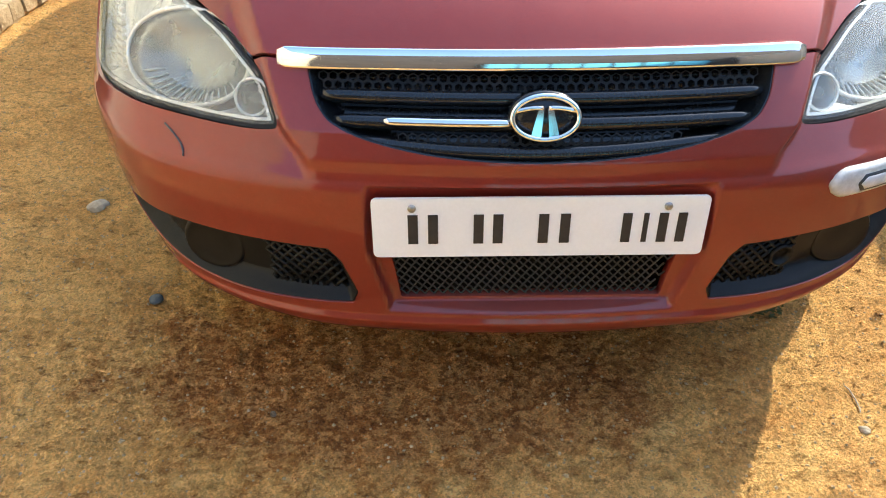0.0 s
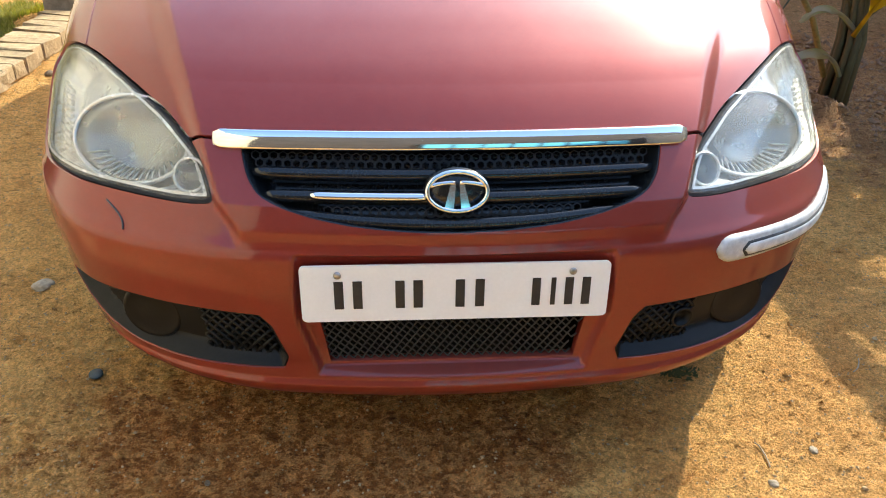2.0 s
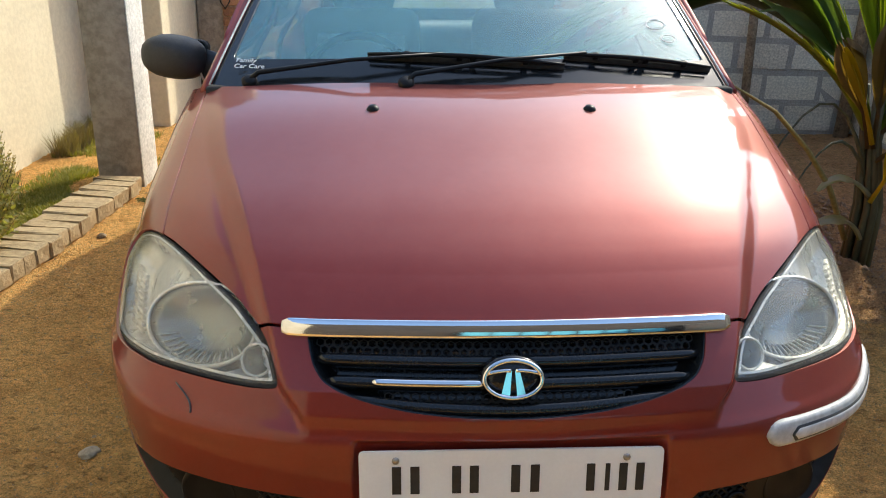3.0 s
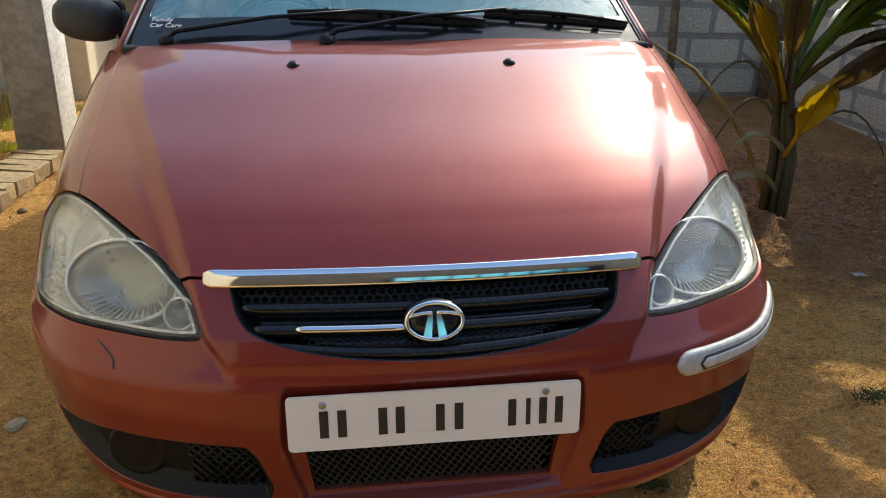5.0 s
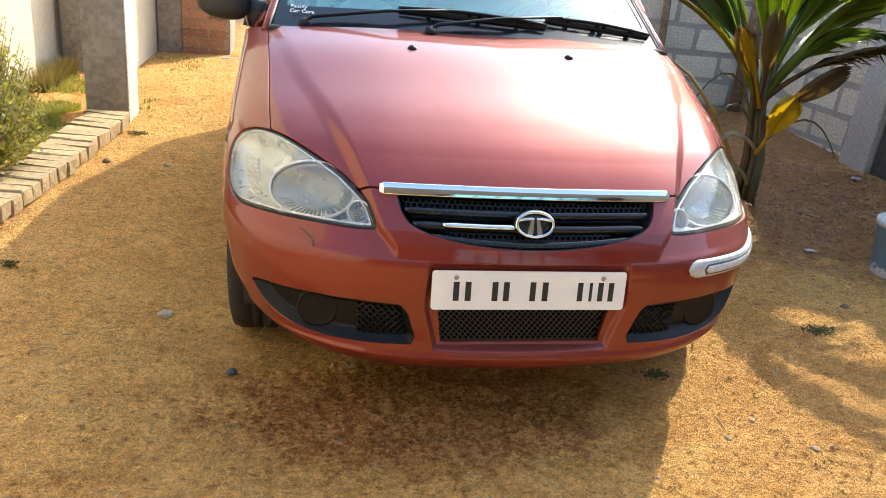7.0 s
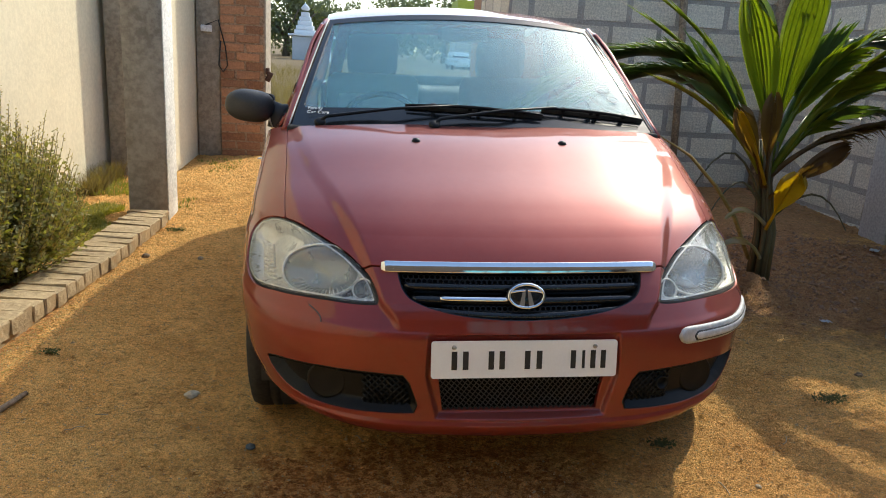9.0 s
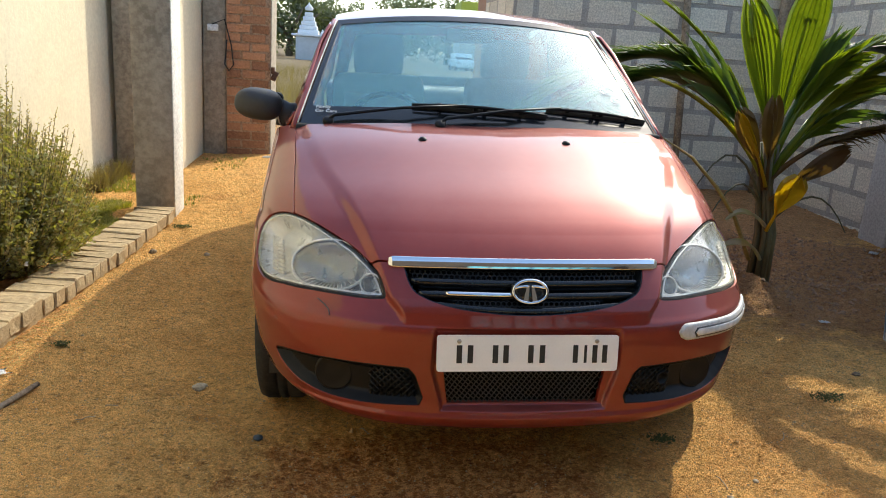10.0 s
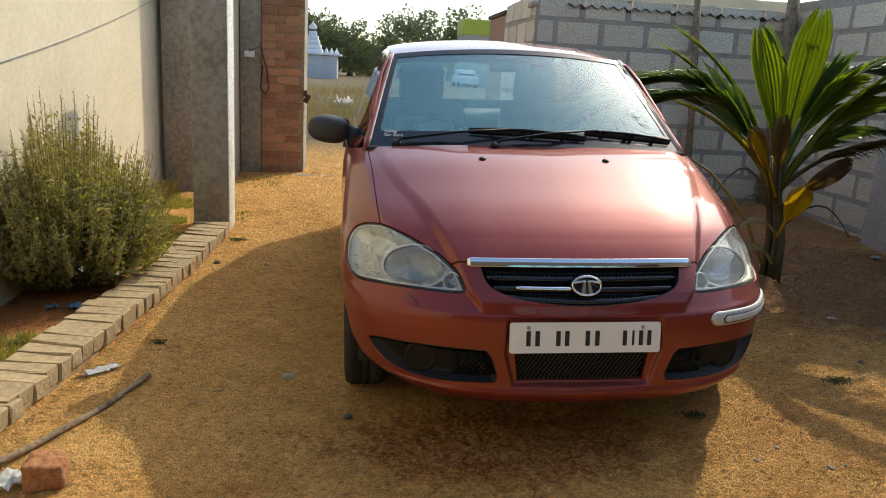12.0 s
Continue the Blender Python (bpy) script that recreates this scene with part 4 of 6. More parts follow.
# wipers: cranked arm, bridge and rubber blade with its clips
def wiper(pivot, joint, first, last):
    arm = part("wiper", tube([screen_at(pivot[0] - .03, pivot[1] - .03, .016), screen_at(*pivot, .022), screen_at(*[p * .5 + q * .5 for p, q in zip(pivot, joint)], .036), screen_at(*joint, .030)], [.010, .009, .007, .005], 8, flat=(1, .75)), BLACK, car, "black windscreen wiper")
    part("pivot_cap", lathe([(.020, -.012), (.020, .006), (.014, .012), (.001, .013)], 20, Matrix.Translation(screen_at(pivot[0] - .03, pivot[1] - .03, .012)) @ pose(0, 0, 0, 33)), BLACK, arm)
    path = [screen_at(first[0] + (last[0] - first[0]) * f, first[1] + (last[1] - first[1]) * f, .010) for f in np.linspace(0, 1, 16)]
    part("blade", tube(path, .006, 6, flat=(.7, 1.5)), RUBBER, arm)
    part("blade_frame", tube([p + Vector((0, -.010, .008 + .007 * math.sin(math.pi * k / 15))) for k, p in enumerate(path)], [.004 + .003 * math.sin(math.pi * k / 15) for k in range(16)], 6), BLACK, arm)
    for f in (3, 7, 8, 12):
        part("blade_clip", box(.016, .014, .018, .003, Matrix.Translation(path[f] + Vector((0, -.006, .010))) @ pose(0, 0, 0, 33)), BLACK, arm)


def screen_at(a, b, out=0.0):
    p = screen(np.float64(a), np.float64(b))
    return Vector(p) + Vector((0, -out * .55, out * .83))


wiper((-.80, .04), (-.12, .120), (-.40, .135), (.33, .085))
wiper((-.22, .035), (.42, .128), (.34, .135), (.94, .075))


# ---- ground: one sheet, fine near the car and reaching to the horizon ----
def spread(lo, hi, step, far, grow=1.22):
    mid = list(np.arange(lo, hi + 1e-6, step))
    out, d = [], step
    left, right = [], []
    p = lo
    while p > -far:
        d *= grow
        p -= d
        left.append(p)
    d, p = step, hi
    while p < far:
        d *= grow
        p += d
        right.append(p)
    return np.array(left[::-1] + mid + right)


def bumps(x, y):
    """Small unevenness of the yard: trodden sand, tyre furrows, the dug heap round the plant."""
    h = .010 * noise.noise((x * 1.1, y * 1.1, 0)) + .006 * noise.noise((x * 4, y * 4, 3)) + .0045 * noise.noise((x * 13, y * 13, 7)) + .003 * noise.noise((x * 27, y * 27, 2))
    h += .013 * max(0.0, noise.noise((x * 36, y * 36, 11)) - .05) + .010 * max(0.0, noise.noise((x * 17, y * 17, 14)) - .25)
    right = max(0.0, min(1.0, (x - .5) / .4)) * max(0.0, min(1.0, (1.8 - y) / .5))
    h += right * .009 * noise.noise((x * 3.5 + y * 2.0, (y - x * .35) * 22, 5))
    tread = max(0.0, min(1.0, (x - .42) / .15)) * max(0.0, min(1.0, (1.5 - x) / .3)) * max(0.0, min(1.0, (.15 - y) / .2)) * max(0.0, noise.noise((x * 3, y * 3, 21)) + .15)
    h += .018 * tread * abs(math.sin((y + .28 * x) * 55 + 2 * noise.noise((x * 4, y * 4, 8))))
    h += .006 * abs(noise.noise((x * 9, y * 26, 31))) + .004 * abs(noise.noise((x * 22, y * 48, 33)))
    d = math.hypot((x - 2.05) / 1.0, (y - 2.0) / .8)
    heap = max(0.0, 1 - abs(d - .62) / .5)
    h += .10 * heap * heap * (.6 + .8 * noise.noise((x * 3, y * 3, 1))) + .03 * heap * noise.noise((x * 11, y * 11, 4))
    if x < -1.9 and y < 4.3:
        h += .015
    return h


def ground_height(x, y):
    xc, yc = max(-4.5, min(4.5, x)), max(-5.0, min(7.0, y))
    p = on_yard(xc, yc)
    fade = max(0.0, 1 - max(0.0, max(abs(x) - 4.5, abs(y - 1) - 6) / 10))
    far = math.hypot(x, y)
    return p.z + (bumps(x, y) if far < 14 else .15 * noise.noise((x * .06, y * .06, 0))) - .3 * (1 - fade)


gx, gy = spread(-2.3, 2.9, .0118, 1800), spread(-1.4, 4.2, .0118, 2600)
verts = [(x, y, ground_height(x, y)) for x in gx for y in gy]
nyg = len(gy)
faces = [(i * nyg + j, (i + 1) * nyg + j, (i + 1) * nyg + j + 1, i * nyg + j + 1) for i in range(len(gx) - 1) for j in range(nyg - 1)]
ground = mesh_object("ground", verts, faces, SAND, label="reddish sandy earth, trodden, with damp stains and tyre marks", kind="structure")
tagged(ground, category="ground")


def stand(x, y, dz=0.0):
    return Vector((x, y, ground_height(x, y) + dz))


def rough_block(sx, sy, sz, seed, jag=.006, cuts=2):
    """A block with worn, uneven edges and faces."""
    rnd = random.Random(seed)
    b = bmesh.new()
    bmesh.ops.create_cube(b, size=1)
    for v in b.verts:
        v.co = Vector((v.co.x * sx, v.co.y * sy, v.co.z * sz))
    if cuts > 2:
        bmesh.ops.subdivide_edges(b, edges=list(b.edges), cuts=1, use_grid_fill=True)
        for v in b.verts:
            if sum(abs(abs(c) / h - .5) < .01 for c, h in zip(v.co, (sx, sy, sz))) > 1:
                v.co *= .97
    else:
        bmesh.ops.bevel(b, geom=list(b.edges), offset=min(sx, sy, sz) * .06, segments=1, affect="EDGES")
    for v in b.verts:
        v.co += Vector((rnd.uniform(-jag, jag), rnd.uniform(-jag, jag), rnd.uniform(-jag, jag)))
    me = bpy.data.meshes.new("block")
    b.to_mesh(me)
    b.free()
    return me


# ---- block walls of the shed and of the yard's east side ----
WALL_Y, WALL_X, SHED_X = 4.3, 3.06, .70


def block_wall(core, origin, direction, normal, length, z0, z1, material, meshes, course=.215, pitch=.41, name="block", seed=1):
    rnd = random.Random(seed)
    rows = int(math.ceil((z1 - z0) / course))
    d, n = Vector(direction), Vector(normal)
    rot = Matrix((d, -n, Vector((0, 0, 1)))).transposed().to_4x4()
    for r in range(rows):
        s = (-.5 if r % 2 else 0) * pitch + rnd.uniform(-.04, .04)
        while s < length:
            lo, hi = max(0, s), min(length, s + pitch)
            if hi - lo > .08:
                me = rnd.choice(meshes)
                ob = new(name, me)
                ob.parent = core
                p = Vector(origin) + d * ((lo + hi) / 2) + n * (-.009 + rnd.uniform(-.003, .003)) + Vector((0, 0, z0 + (r + .5) * course))
                ob.matrix_basis = Matrix.Translation(p) @ rot @ pose(0, 0, 0, rnd.uniform(-.6, .6), rnd.uniform(-.8, .8), 0) @ Matrix.Diagonal(((hi - lo - rnd.uniform(.025, .05)) / .36, 1, rnd.uniform(.98, 1.07), 1))
            s += pitch


block_meshes = []
for k in range(6):
    me = rough_block(.36, .03, .172, k, .0035, 3)
    me.materials.append(BLOCK)
    block_meshes.append(me)
shed = new("block_shed")
tagged(shed, "small grey concrete block shed with a corrugated sheet roof", "shed")
SHED_TOP = 1.83
part("wall_core", box(WALL_X - SHED_X, .16, SHED_TOP + .3, 0, pose((WALL_X + SHED_X) / 2, WALL_Y + .08, SHED_TOP / 2 - .15)), MORTAR, shed, smooth=False)
part("side_core", box(.16, 1.3, SHED_TOP + .3, 0, pose(SHED_X + .08, WALL_Y + .81, SHED_TOP / 2 - .15)), MORTAR, shed, smooth=False)
bm = bmesh.new()
for i in range(141):
    x = SHED_X + .25 + i * .017
    z = SHED_TOP + .028 + .014 * math.sin(i * 1.1)
    for y, dz in ((WALL_Y - .035, 0), (WALL_Y + 1.6, -.16)):
        bm.verts.new((x, y, z + dz))
bm.verts.ensure_lookup_table()
for i in range(140):
    bm.faces.new((bm.verts[2 * i], bm.verts[2 * i + 2], bm.verts[2 * i + 3], bm.verts[2 * i + 1]))
bmesh.ops.solidify(bm, geom=list(bm.faces), thickness=.006)
part("corrugated_roof", bm, surface("weathered_sheet", (.09, .085, .08), (.16, .15, .14), 12, .8), shed, "weathered corrugated sheet roof")
for px, sx, sz in ((SHED_X + .12, .20, .13), (SHED_X + .02, .12, .04)):
    part("cap_stone", box(sx, .2, sz, .01, pose(px, WALL_Y + .1, SHED_TOP + sz / 2)), MORTAR, shed)
east_wall = part("wall_east", box(.16, 9.0, 2.34, 0, pose(WALL_X + .08, WALL_Y - 4.4, .845)), MORTAR, None, "grey concrete block yard wall", smooth=False, kind="structure")
wall_column = part("wall_column", box(.16, .26, 2.4, .008, pose(WALL_X - .03, 2.65, .85)), surface("pale_grey_render", (.42, .40, .36), (.54, .51, .46), 4, .92, bump=.4, fine=60), None, "grey concrete column in the block wall", kind="structure")
dark_post = part("wall_recess_post", box(.10, .17, 2.4, .006, pose(WALL_X - .02, 2.425, .85)), surface("dark_post_surface", (.045, .043, .04), (.09, .085, .08), 5, .9, bump=.3), None, "dark post beside the pale column of the wall", kind="structure")
post = part("corner_post", tube([stand(WALL_X - .10, WALL_Y - .08, -.1), Vector((WALL_X - .10, WALL_Y - .08, 2.3))], .05, 10), STICK_WOOD, None)
tagged(post, "dark wooden post at the corner of the walls", "post")
rod = part("wooden_pole", tube([stand(2.20, WALL_Y - .12, -.05), Vector((2.16, WALL_Y - .1, 1.0)), Vector((2.09, WALL_Y - .06, 2.05))], .030, 10), STICK_WOOD, None)
tagged(rod, "weathered brown wooden pole leaning on the block wall", "pole")

# ---- west side: cream wall, columns, brick gate pier ----
west_wall = part("wall_west", box(.22, 16.0, 3.4, .01, pose(-2.60, -2.55, 1.3)), PLASTER, None, "cream plastered wall, stained", smooth=False, kind="structure")
west_far = part("wall_west_far", box(.20, 1.3, 3.4, .01, pose(-2.075, 5.20, 1.3)), PLASTER, None, "cream plastered wall end by the gate", smooth=False, kind="structure")
pilaster = part("pilaster", box(.30, .26, 3.4, .012, pose(-2.30, 4.55, 1.3)), CONCRETE, None, "dark stained concrete pilaster", kind="structure")


def column(name, x0, x1, y0, y1, top, label):
    b = box(x1 - x0, y1 - y0, top + .3, .008, pose((x0 + x1) / 2, (y0 + y1) / 2, top / 2 - .15), 2)
    ob = part(name, b, CONCRETE, None, label)
    return tagged(ob, category="column")


column("concrete_column", -1.905, -1.665, 3.02, 3.26, 1.64, "rough grey concrete column standing at the kerb, sunlit on one side")
COLUMN_FACE = part("whitewashed_face", box(.006, .236, 1.93, .002, pose(-1.663, 3.14, .672)), surface("worn_whitewash", (.55, .53, .48), (.74, .72, .66), 6, .9, bump=.4, fine=60), bpy.data.objects["concrete_column"], "worn whitewash on one side")
column("gate_column", -1.965, -1.755, 5.44, 5.66, 2.8, "dark concrete column beside the brick pier")
pier = new("brick_pier")
tagged(pier, "red brick gate pier with rough mortar joints", "gate pier")
part("core", box(.40, .40, 3.0, 0, pose(-1.55, 5.62, 1.35)), surface("brown_smeared_mortar", (.27, .17, .10), (.42, .29, .19), 6, .95, bump=.8, fine=40, grainy=.5), pier, smooth=False)
part("plaster_edge", box(.016, .40, 3.0, .004, pose(-1.347, 5.63, 1.35)), CONCRETE, pier, smooth=False)
switch = part("switch_box", box(.10, .03, .06, .008, pose(-1.87, 5.425, 1.30)), PAPER, None, "small white switch box on the column")
tagged(switch, category="switch box")
latch = part("gate_latch", joined(box(.03, .08, .06, .006, pose(-1.32, 5.42, .95)), box(.05, .03, .09, .006, pose(-1.305, 5.40, .90, 0, 25))), RUST, None, "black iron gate latch on the pier")
tagged(latch, category="latch")

wall_wire = part("wire", tube([(-2.482, y, .96 + .105 * y + .0135 * y * y) for y in np.linspace(-1.5, 4.4, 16)], .0035, 6), surface("grey_wire", (.35, .33, .28), (.45, .42, .36), 20, .7), None, "thin grey wire slung along the cream wall")
tagged(wall_wire, category="wire")

# ---- kerb of bricks laid crosswise ----
KERB = [(-2.30, -2.2), (-2.08, -.9), (-1.93, .2), (-1.80, 1.2), (-1.70, 2.0), (-1.64, 2.9)]


def kerb_x(y):
    return float(np.interp(y, [q[1] for q in KERB], [q[0] for q in KERB]))


kerb = new("brick_kerb")
tagged(kerb, "low kerb of dusty bricks laid crosswise along the planting bed", "kerb", kind="structure")
bm = bmesh.new()
for k in range(26):
    y = -2.2 + k * .2
    box(.20, .21, .16, 0, Matrix.Translation(stand(kerb_x(y) - .115, y, -.006)) @ pose(0, 0, 0, 0, 0, -8), bm=bm)
part("mortar_bed", bm, KERB_BRICK, kerb, smooth=False)

# ---- young coconut palm ----

def leaf_material(name, c1, c2, gloss=.35):
    m, nt, b = nodes_of(name)
    geo = nt.nodes.new("ShaderNodeNewGeometry")
    col = ramp_between(nt, geo.outputs["Random Per Island"], ((0.0, c1), (1.0, c2)))
    col = mixed(nt, .4, col, ramp_between(nt, noise_of(nt, 9, 5), ((.3, c1), (.7, c2))))
    nt.links.new(col, b.inputs["Base Color"])
    b.inputs["Roughness"].default_value = gloss
    tr = nt.nodes.new("ShaderNodeBsdfTranslucent")
    nt.links.new(mixed(nt, 1.0, col, (2.0, 2.0, .55), "MULTIPLY"), tr.inputs[0])
    ms = nt.nodes.new("ShaderNodeMixShader")
    ms.inputs[0].default_value = .42
    nt.links.new(b.outputs[0], ms.inputs[1])
    nt.links.new(tr.outputs[0], ms.inputs[2])
    nt.links.new(ms.outputs[0], nt.nodes["Material Output"].inputs[0])
    return m


GREEN = leaf_material("palm_green", (.095, .135, .011), (.18, .22, .02))
YELLOW_GREEN = leaf_material("palm_yellow_green", (.16, .19, .012), (.27, .26, .02))
DEEP = leaf_material("palm_deep_green", (.05, .085, .02), (.10, .15, .035), .36)
YELLOW = leaf_material("palm_yellow", (.34, .22, .010), (.46, .30, .012))
BROWN = leaf_material("palm_brown", (.08, .045, .02), (.15, .09, .03), .6)
DRY_LEAF = leaf_material("dry_palm_leaf", (.26, .23, .17), (.40, .36, .28), .8)
STEM = surface("palm_stem", (.075, .065, .028), (.15, .125, .055), 10, .6, stretch=(1, 1, .2))
BUSH_LEAF = leaf_material("bush_leaf", (.14, .145, .05), (.29, .27, .12), .6)
BUSH_STEM = surface("bush_stem", (.10, .085, .04), (.16, .13, .07), 14, .85)
GRASS = leaf_material("grass_blade", (.12, .135, .022), (.30, .265, .08), .6)
DRY = leaf_material("dry_grass", (.11, .085, .052), (.20, .155, .10), .9)


def frond(parent, material, base, mid, tip, leaf_len, leaf_wide, pairs, angle=28, droop=.15, start=.25, name="frond", fold=.35):
    """A frond: a midrib bent from base over mid to tip, with pairs of long leaflets folded along their middle."""
    b0, m0, t0 = Vector(base), Vector(mid), Vector(tip)
    rib = [(1 - s) ** 2 * b0 + 2 * s * (1 - s) * m0 + s * s * t0 for s in np.linspace(0, 1, 18)]
    rnd = random.Random(int(sum(abs(c) for c in tip) * 1000))
    bm = tube(rib, [.016 * (1 - .85 * k / 17) + .002 for k in range(18)], 6)
    for k in range(pairs):
        s = start + (1 - start) * (k + .5) / pairs
        p = (1 - s) ** 2 * b0 + 2 * s * (1 - s) * m0 + s * s * t0
        ahead = (2 * (1 - s) * (m0 - b0) + 2 * s * (t0 - m0)).normalized()
        side = ahead.cross(Vector((0, 0, 1)))
        if abs(ahead.z) > .72:
            side = Vector((1, .25, 0)) - ahead * ahead.dot(Vector((1, .25, 0)))
        side = side.normalized()
        up = side.cross(ahead).normalized()
        size = leaf_len * (.55 + .45 * math.sin(math.pi * min(1, .2 + .8 * (1 - abs(s - .55) * 1.3))))
        for d in (-1, 1):
            q = radians(angle * (1.15 - .55 * s) + rnd.uniform(-4, 4))
            way = (ahead * math.cos(q) + side * d * math.sin(q) + up * (fold * math.sin(q))).normalized()
            across = way.cross(up).normalized() * (leaf_wide / 2)
            rows = []
            for j in range(5):
                f = j / 4
                c = p + way * (size * f) + Vector((0, 0, -droop * size * f * f * (1 + rnd.uniform(-.2, .4))))
                w = (.45 + .55 * math.sin(math.pi * min(1, f + .25))) * (1 - f ** 4) + .02
                rows.append([bm.verts.new(c - across * w), bm.verts.new(c - up * leaf_wide * .18 * w), bm.verts.new(c + across * w)])
            for r, t in zip(rows, rows[1:]):
                bm.faces.new((r[0], r[1], t[1], t[0]))
                bm.faces.new((r[1], r[2], t[2], t[1]))
    me = bpy.data.meshes.new(name)
    bm.to_mesh(me)
    bm.free()
    me.materials.append(material)
    me.shade_smooth()
    ob = new(name, me)
    ob.parent = parent
    return ob


def blade(parent, material, base, mid, tip, wide, pleats, face=(1, .25, 0), name="frond", ragged=.12):
    """A young unsplit frond: a stalk that opens into one pleated blade with a torn end."""
    b0, m0, t0 = Vector(base), Vector(mid), Vector(tip)
    rnd = random.Random(int(sum(abs(c) for c in tip) * 977))
    cols = 2 * pleats + 1
    reach = [1 - ragged * rnd.random() * (1 if k % 2 else .4) for k in range(cols)]
    bm = tube([(1 - s) ** 2 * b0 + 2 * s * (1 - s) * m0 + s * s * t0 for s in map(float, np.linspace(0, .8, 14))], [.011 - .0006 * k for k in range(14)], 6)
    rows = []
    for s in map(float, np.linspace(.28, 1, 22)):
        row = []
        for k in range(cols):
            f = s * reach[k] if s > .8 else s
            c = (1 - f) ** 2 * b0 + 2 * f * (1 - f) * m0 + f * f * t0
            ahead = (2 * (1 - f) * (m0 - b0) + 2 * f * (t0 - m0)).normalized()
            side = (Vector(face) - ahead * ahead.dot(Vector(face))).normalized()
            up = side.cross(ahead).normalized()
            g = (s - .28) / .72
            w = wide * (.05 + .95 * math.sin(min(1.0, g / .66) * math.pi / 2) ** 1.25) * (1 - .6 * max(0, (g - .74) / .26) ** 2)
            u = (k - pleats) / pleats
            row.append(bm.verts.new(c + side * (u * w / 2) + up * ((.011 if k % 2 else -.011) * min(1, w / wide + .1) + .10 * w * u * u)))
        rows.append(row)
    for r, t in zip(rows, rows[1:]):
        for k in range(cols - 1):
            bm.faces.new((r[k], r[k + 1], t[k + 1], t[k]))
    me = bpy.data.meshes.new(name)
    bm.to_mesh(me)
    bm.free()
    me.materials.append(material)
    ob = new(name, me)
    ob.parent = parent
    return ob


palm = new("coconut_palm")
PB = stand(1.72, 1.86)
palm.matrix_basis = Matrix.Translation(PB)
tagged(palm, "young coconut palm with green, yellowing and brown fronds in dug soil", "palm")
for k in range(8):
    q = k * 2.4
    r = .035 + .008 * (k % 3)
    part("stalk", tube([(r * math.cos(q), r * math.sin(q), -.05), (r * .9 * math.cos(q), r * .9 * math.sin(q), .25), (-.05 + .03 * math.cos(q), .03 * math.sin(q), .52), (-.07 + .06 * math.cos(q), .04 * math.sin(q), .74)], [.024, .022, .017, .012], 8, flat=(1.2, .7)), STEM, palm)
C = (-.05, 0, .52)
for mat, mid, tip, ln, wd, pr, an, dr in (
    (GREEN, (.02, -.06, 1.22), (.50, -.10, 1.33), .44, .055, 34, 16, .22),
    (DEEP, (.10, .10, 1.42), (.68, .15, 1.22), .58, .066, 48, 18, .27),
    (DEEP, (.16, .02, 1.10), (.80, .0, 1.06), .56, .066, 46, 18, .27),
    (GREEN, (.14, -.08, 1.00), (.62, -.12, 1.10), .26, .034, 28, 22, .25),
    (DEEP, (.26, .2, 1.0), (.86, .28, .90), .54, .062, 44, 19, .32),
    (DEEP, (.20, -.15, 1.34), (.66, -.50, 1.22), .52, .062, 44, 18, .27),
    (GREEN, (.14, -.22, 1.24), (.42, -.50, 1.32), .40, .055, 34, 22, .26),
    (BROWN, (.10, -.14, .84), (.56, -.20, .90), .42, .058, 38, 24, .45),
    (DEEP, (-.42, .12, 1.36), (-.99, .14, 1.06), .60, .066, 50, 15, .20),
    (DEEP, (-.36, .0, 1.22), (-.88, .0, 1.00), .56, .064, 46, 15, .20),
    (DEEP, (-.30, .25, 1.15), (-.86, .38, 1.04), .52, .060, 42, 15, .20),
    (YELLOW_GREEN, (-.30, -.10, .86), (-.70, -.16, 1.00), .18, .030, 22, 22, .12),
    (GREEN, (-.26, .04, 1.02), (-.69, .06, 1.26), .26, .024, 18, 9, .06),
    (GREEN, (-.22, .06, 1.10), (-.62, .08, 1.35), .24, .022, 16, 8, .05),
):
    frond(palm, mat, C, mid, tip, ln, wd, pr, an, dr, .30)
for mat, base, mid, tip, wide, pleats, face in (
    (GREEN, C, (-.10, -.02, 1.0), (-.33, -.04, 1.47), .22, 9, (1, .2, 0)),
    (GREEN, C, (-.02, .02, 1.05), (.07, .03, 1.60), .20, 8, (1, -.3, 0)),
    (BROWN, (-.08, -.04, .50), (-.20, -.12, .74), (-.36, -.16, .92), .13, 4, (.8, .2, .6)),
    (YELLOW, (-.08, -.06, .52), (-.21, -.15, .73), (-.355, -.19, .90), .05, 2, (.8, .2, .6)),
    (BROWN, (-.06, -.04, .50), (-.13, -.12, .74), (-.16, -.14, 1.0), .12, 4, (1, .1, 0)),
    (BROWN, (-.04, -.04, .44), (.06, -.14, .60), (.27, -.20, .76), .13, 5, (.6, .2, -.7)),
    (YELLOW, (-.03, -.06, .28), (-.01, -.12, .44), (.045, -.16, .61), .17, 6, (1, .1, -.25)),
):
    blade(palm, mat, base, mid, tip, wide, pleats, face)
part("dead_midrib", tube([(1.62 - 1.72, -.06, .12), (1.45 - 1.72, -.16, .36), (1.274 - 1.72, -.26, .53), (1.05 - 1.72, -.41, .69), (.825 - 1.72, -.56, .79)], [.012, .011, .009, .007, .003], 6), surface("yellowed_midrib", (.26, .19, .05), (.40, .30, .10), 10, .7), palm, "yellowed bare midrib hanging over")
blade(palm, DRY_LEAF, (-.03, -.05, .30), (-.2, -.12, .45), (-.34, -.2, .36), .06, 3, (.6, .6, 0))
blade(palm, DRY_LEAF, (-.03, -.05, .12), (-.2, -.2, .30), (-.40, -.3, .24), .05, 3, (.6, .6, 0))
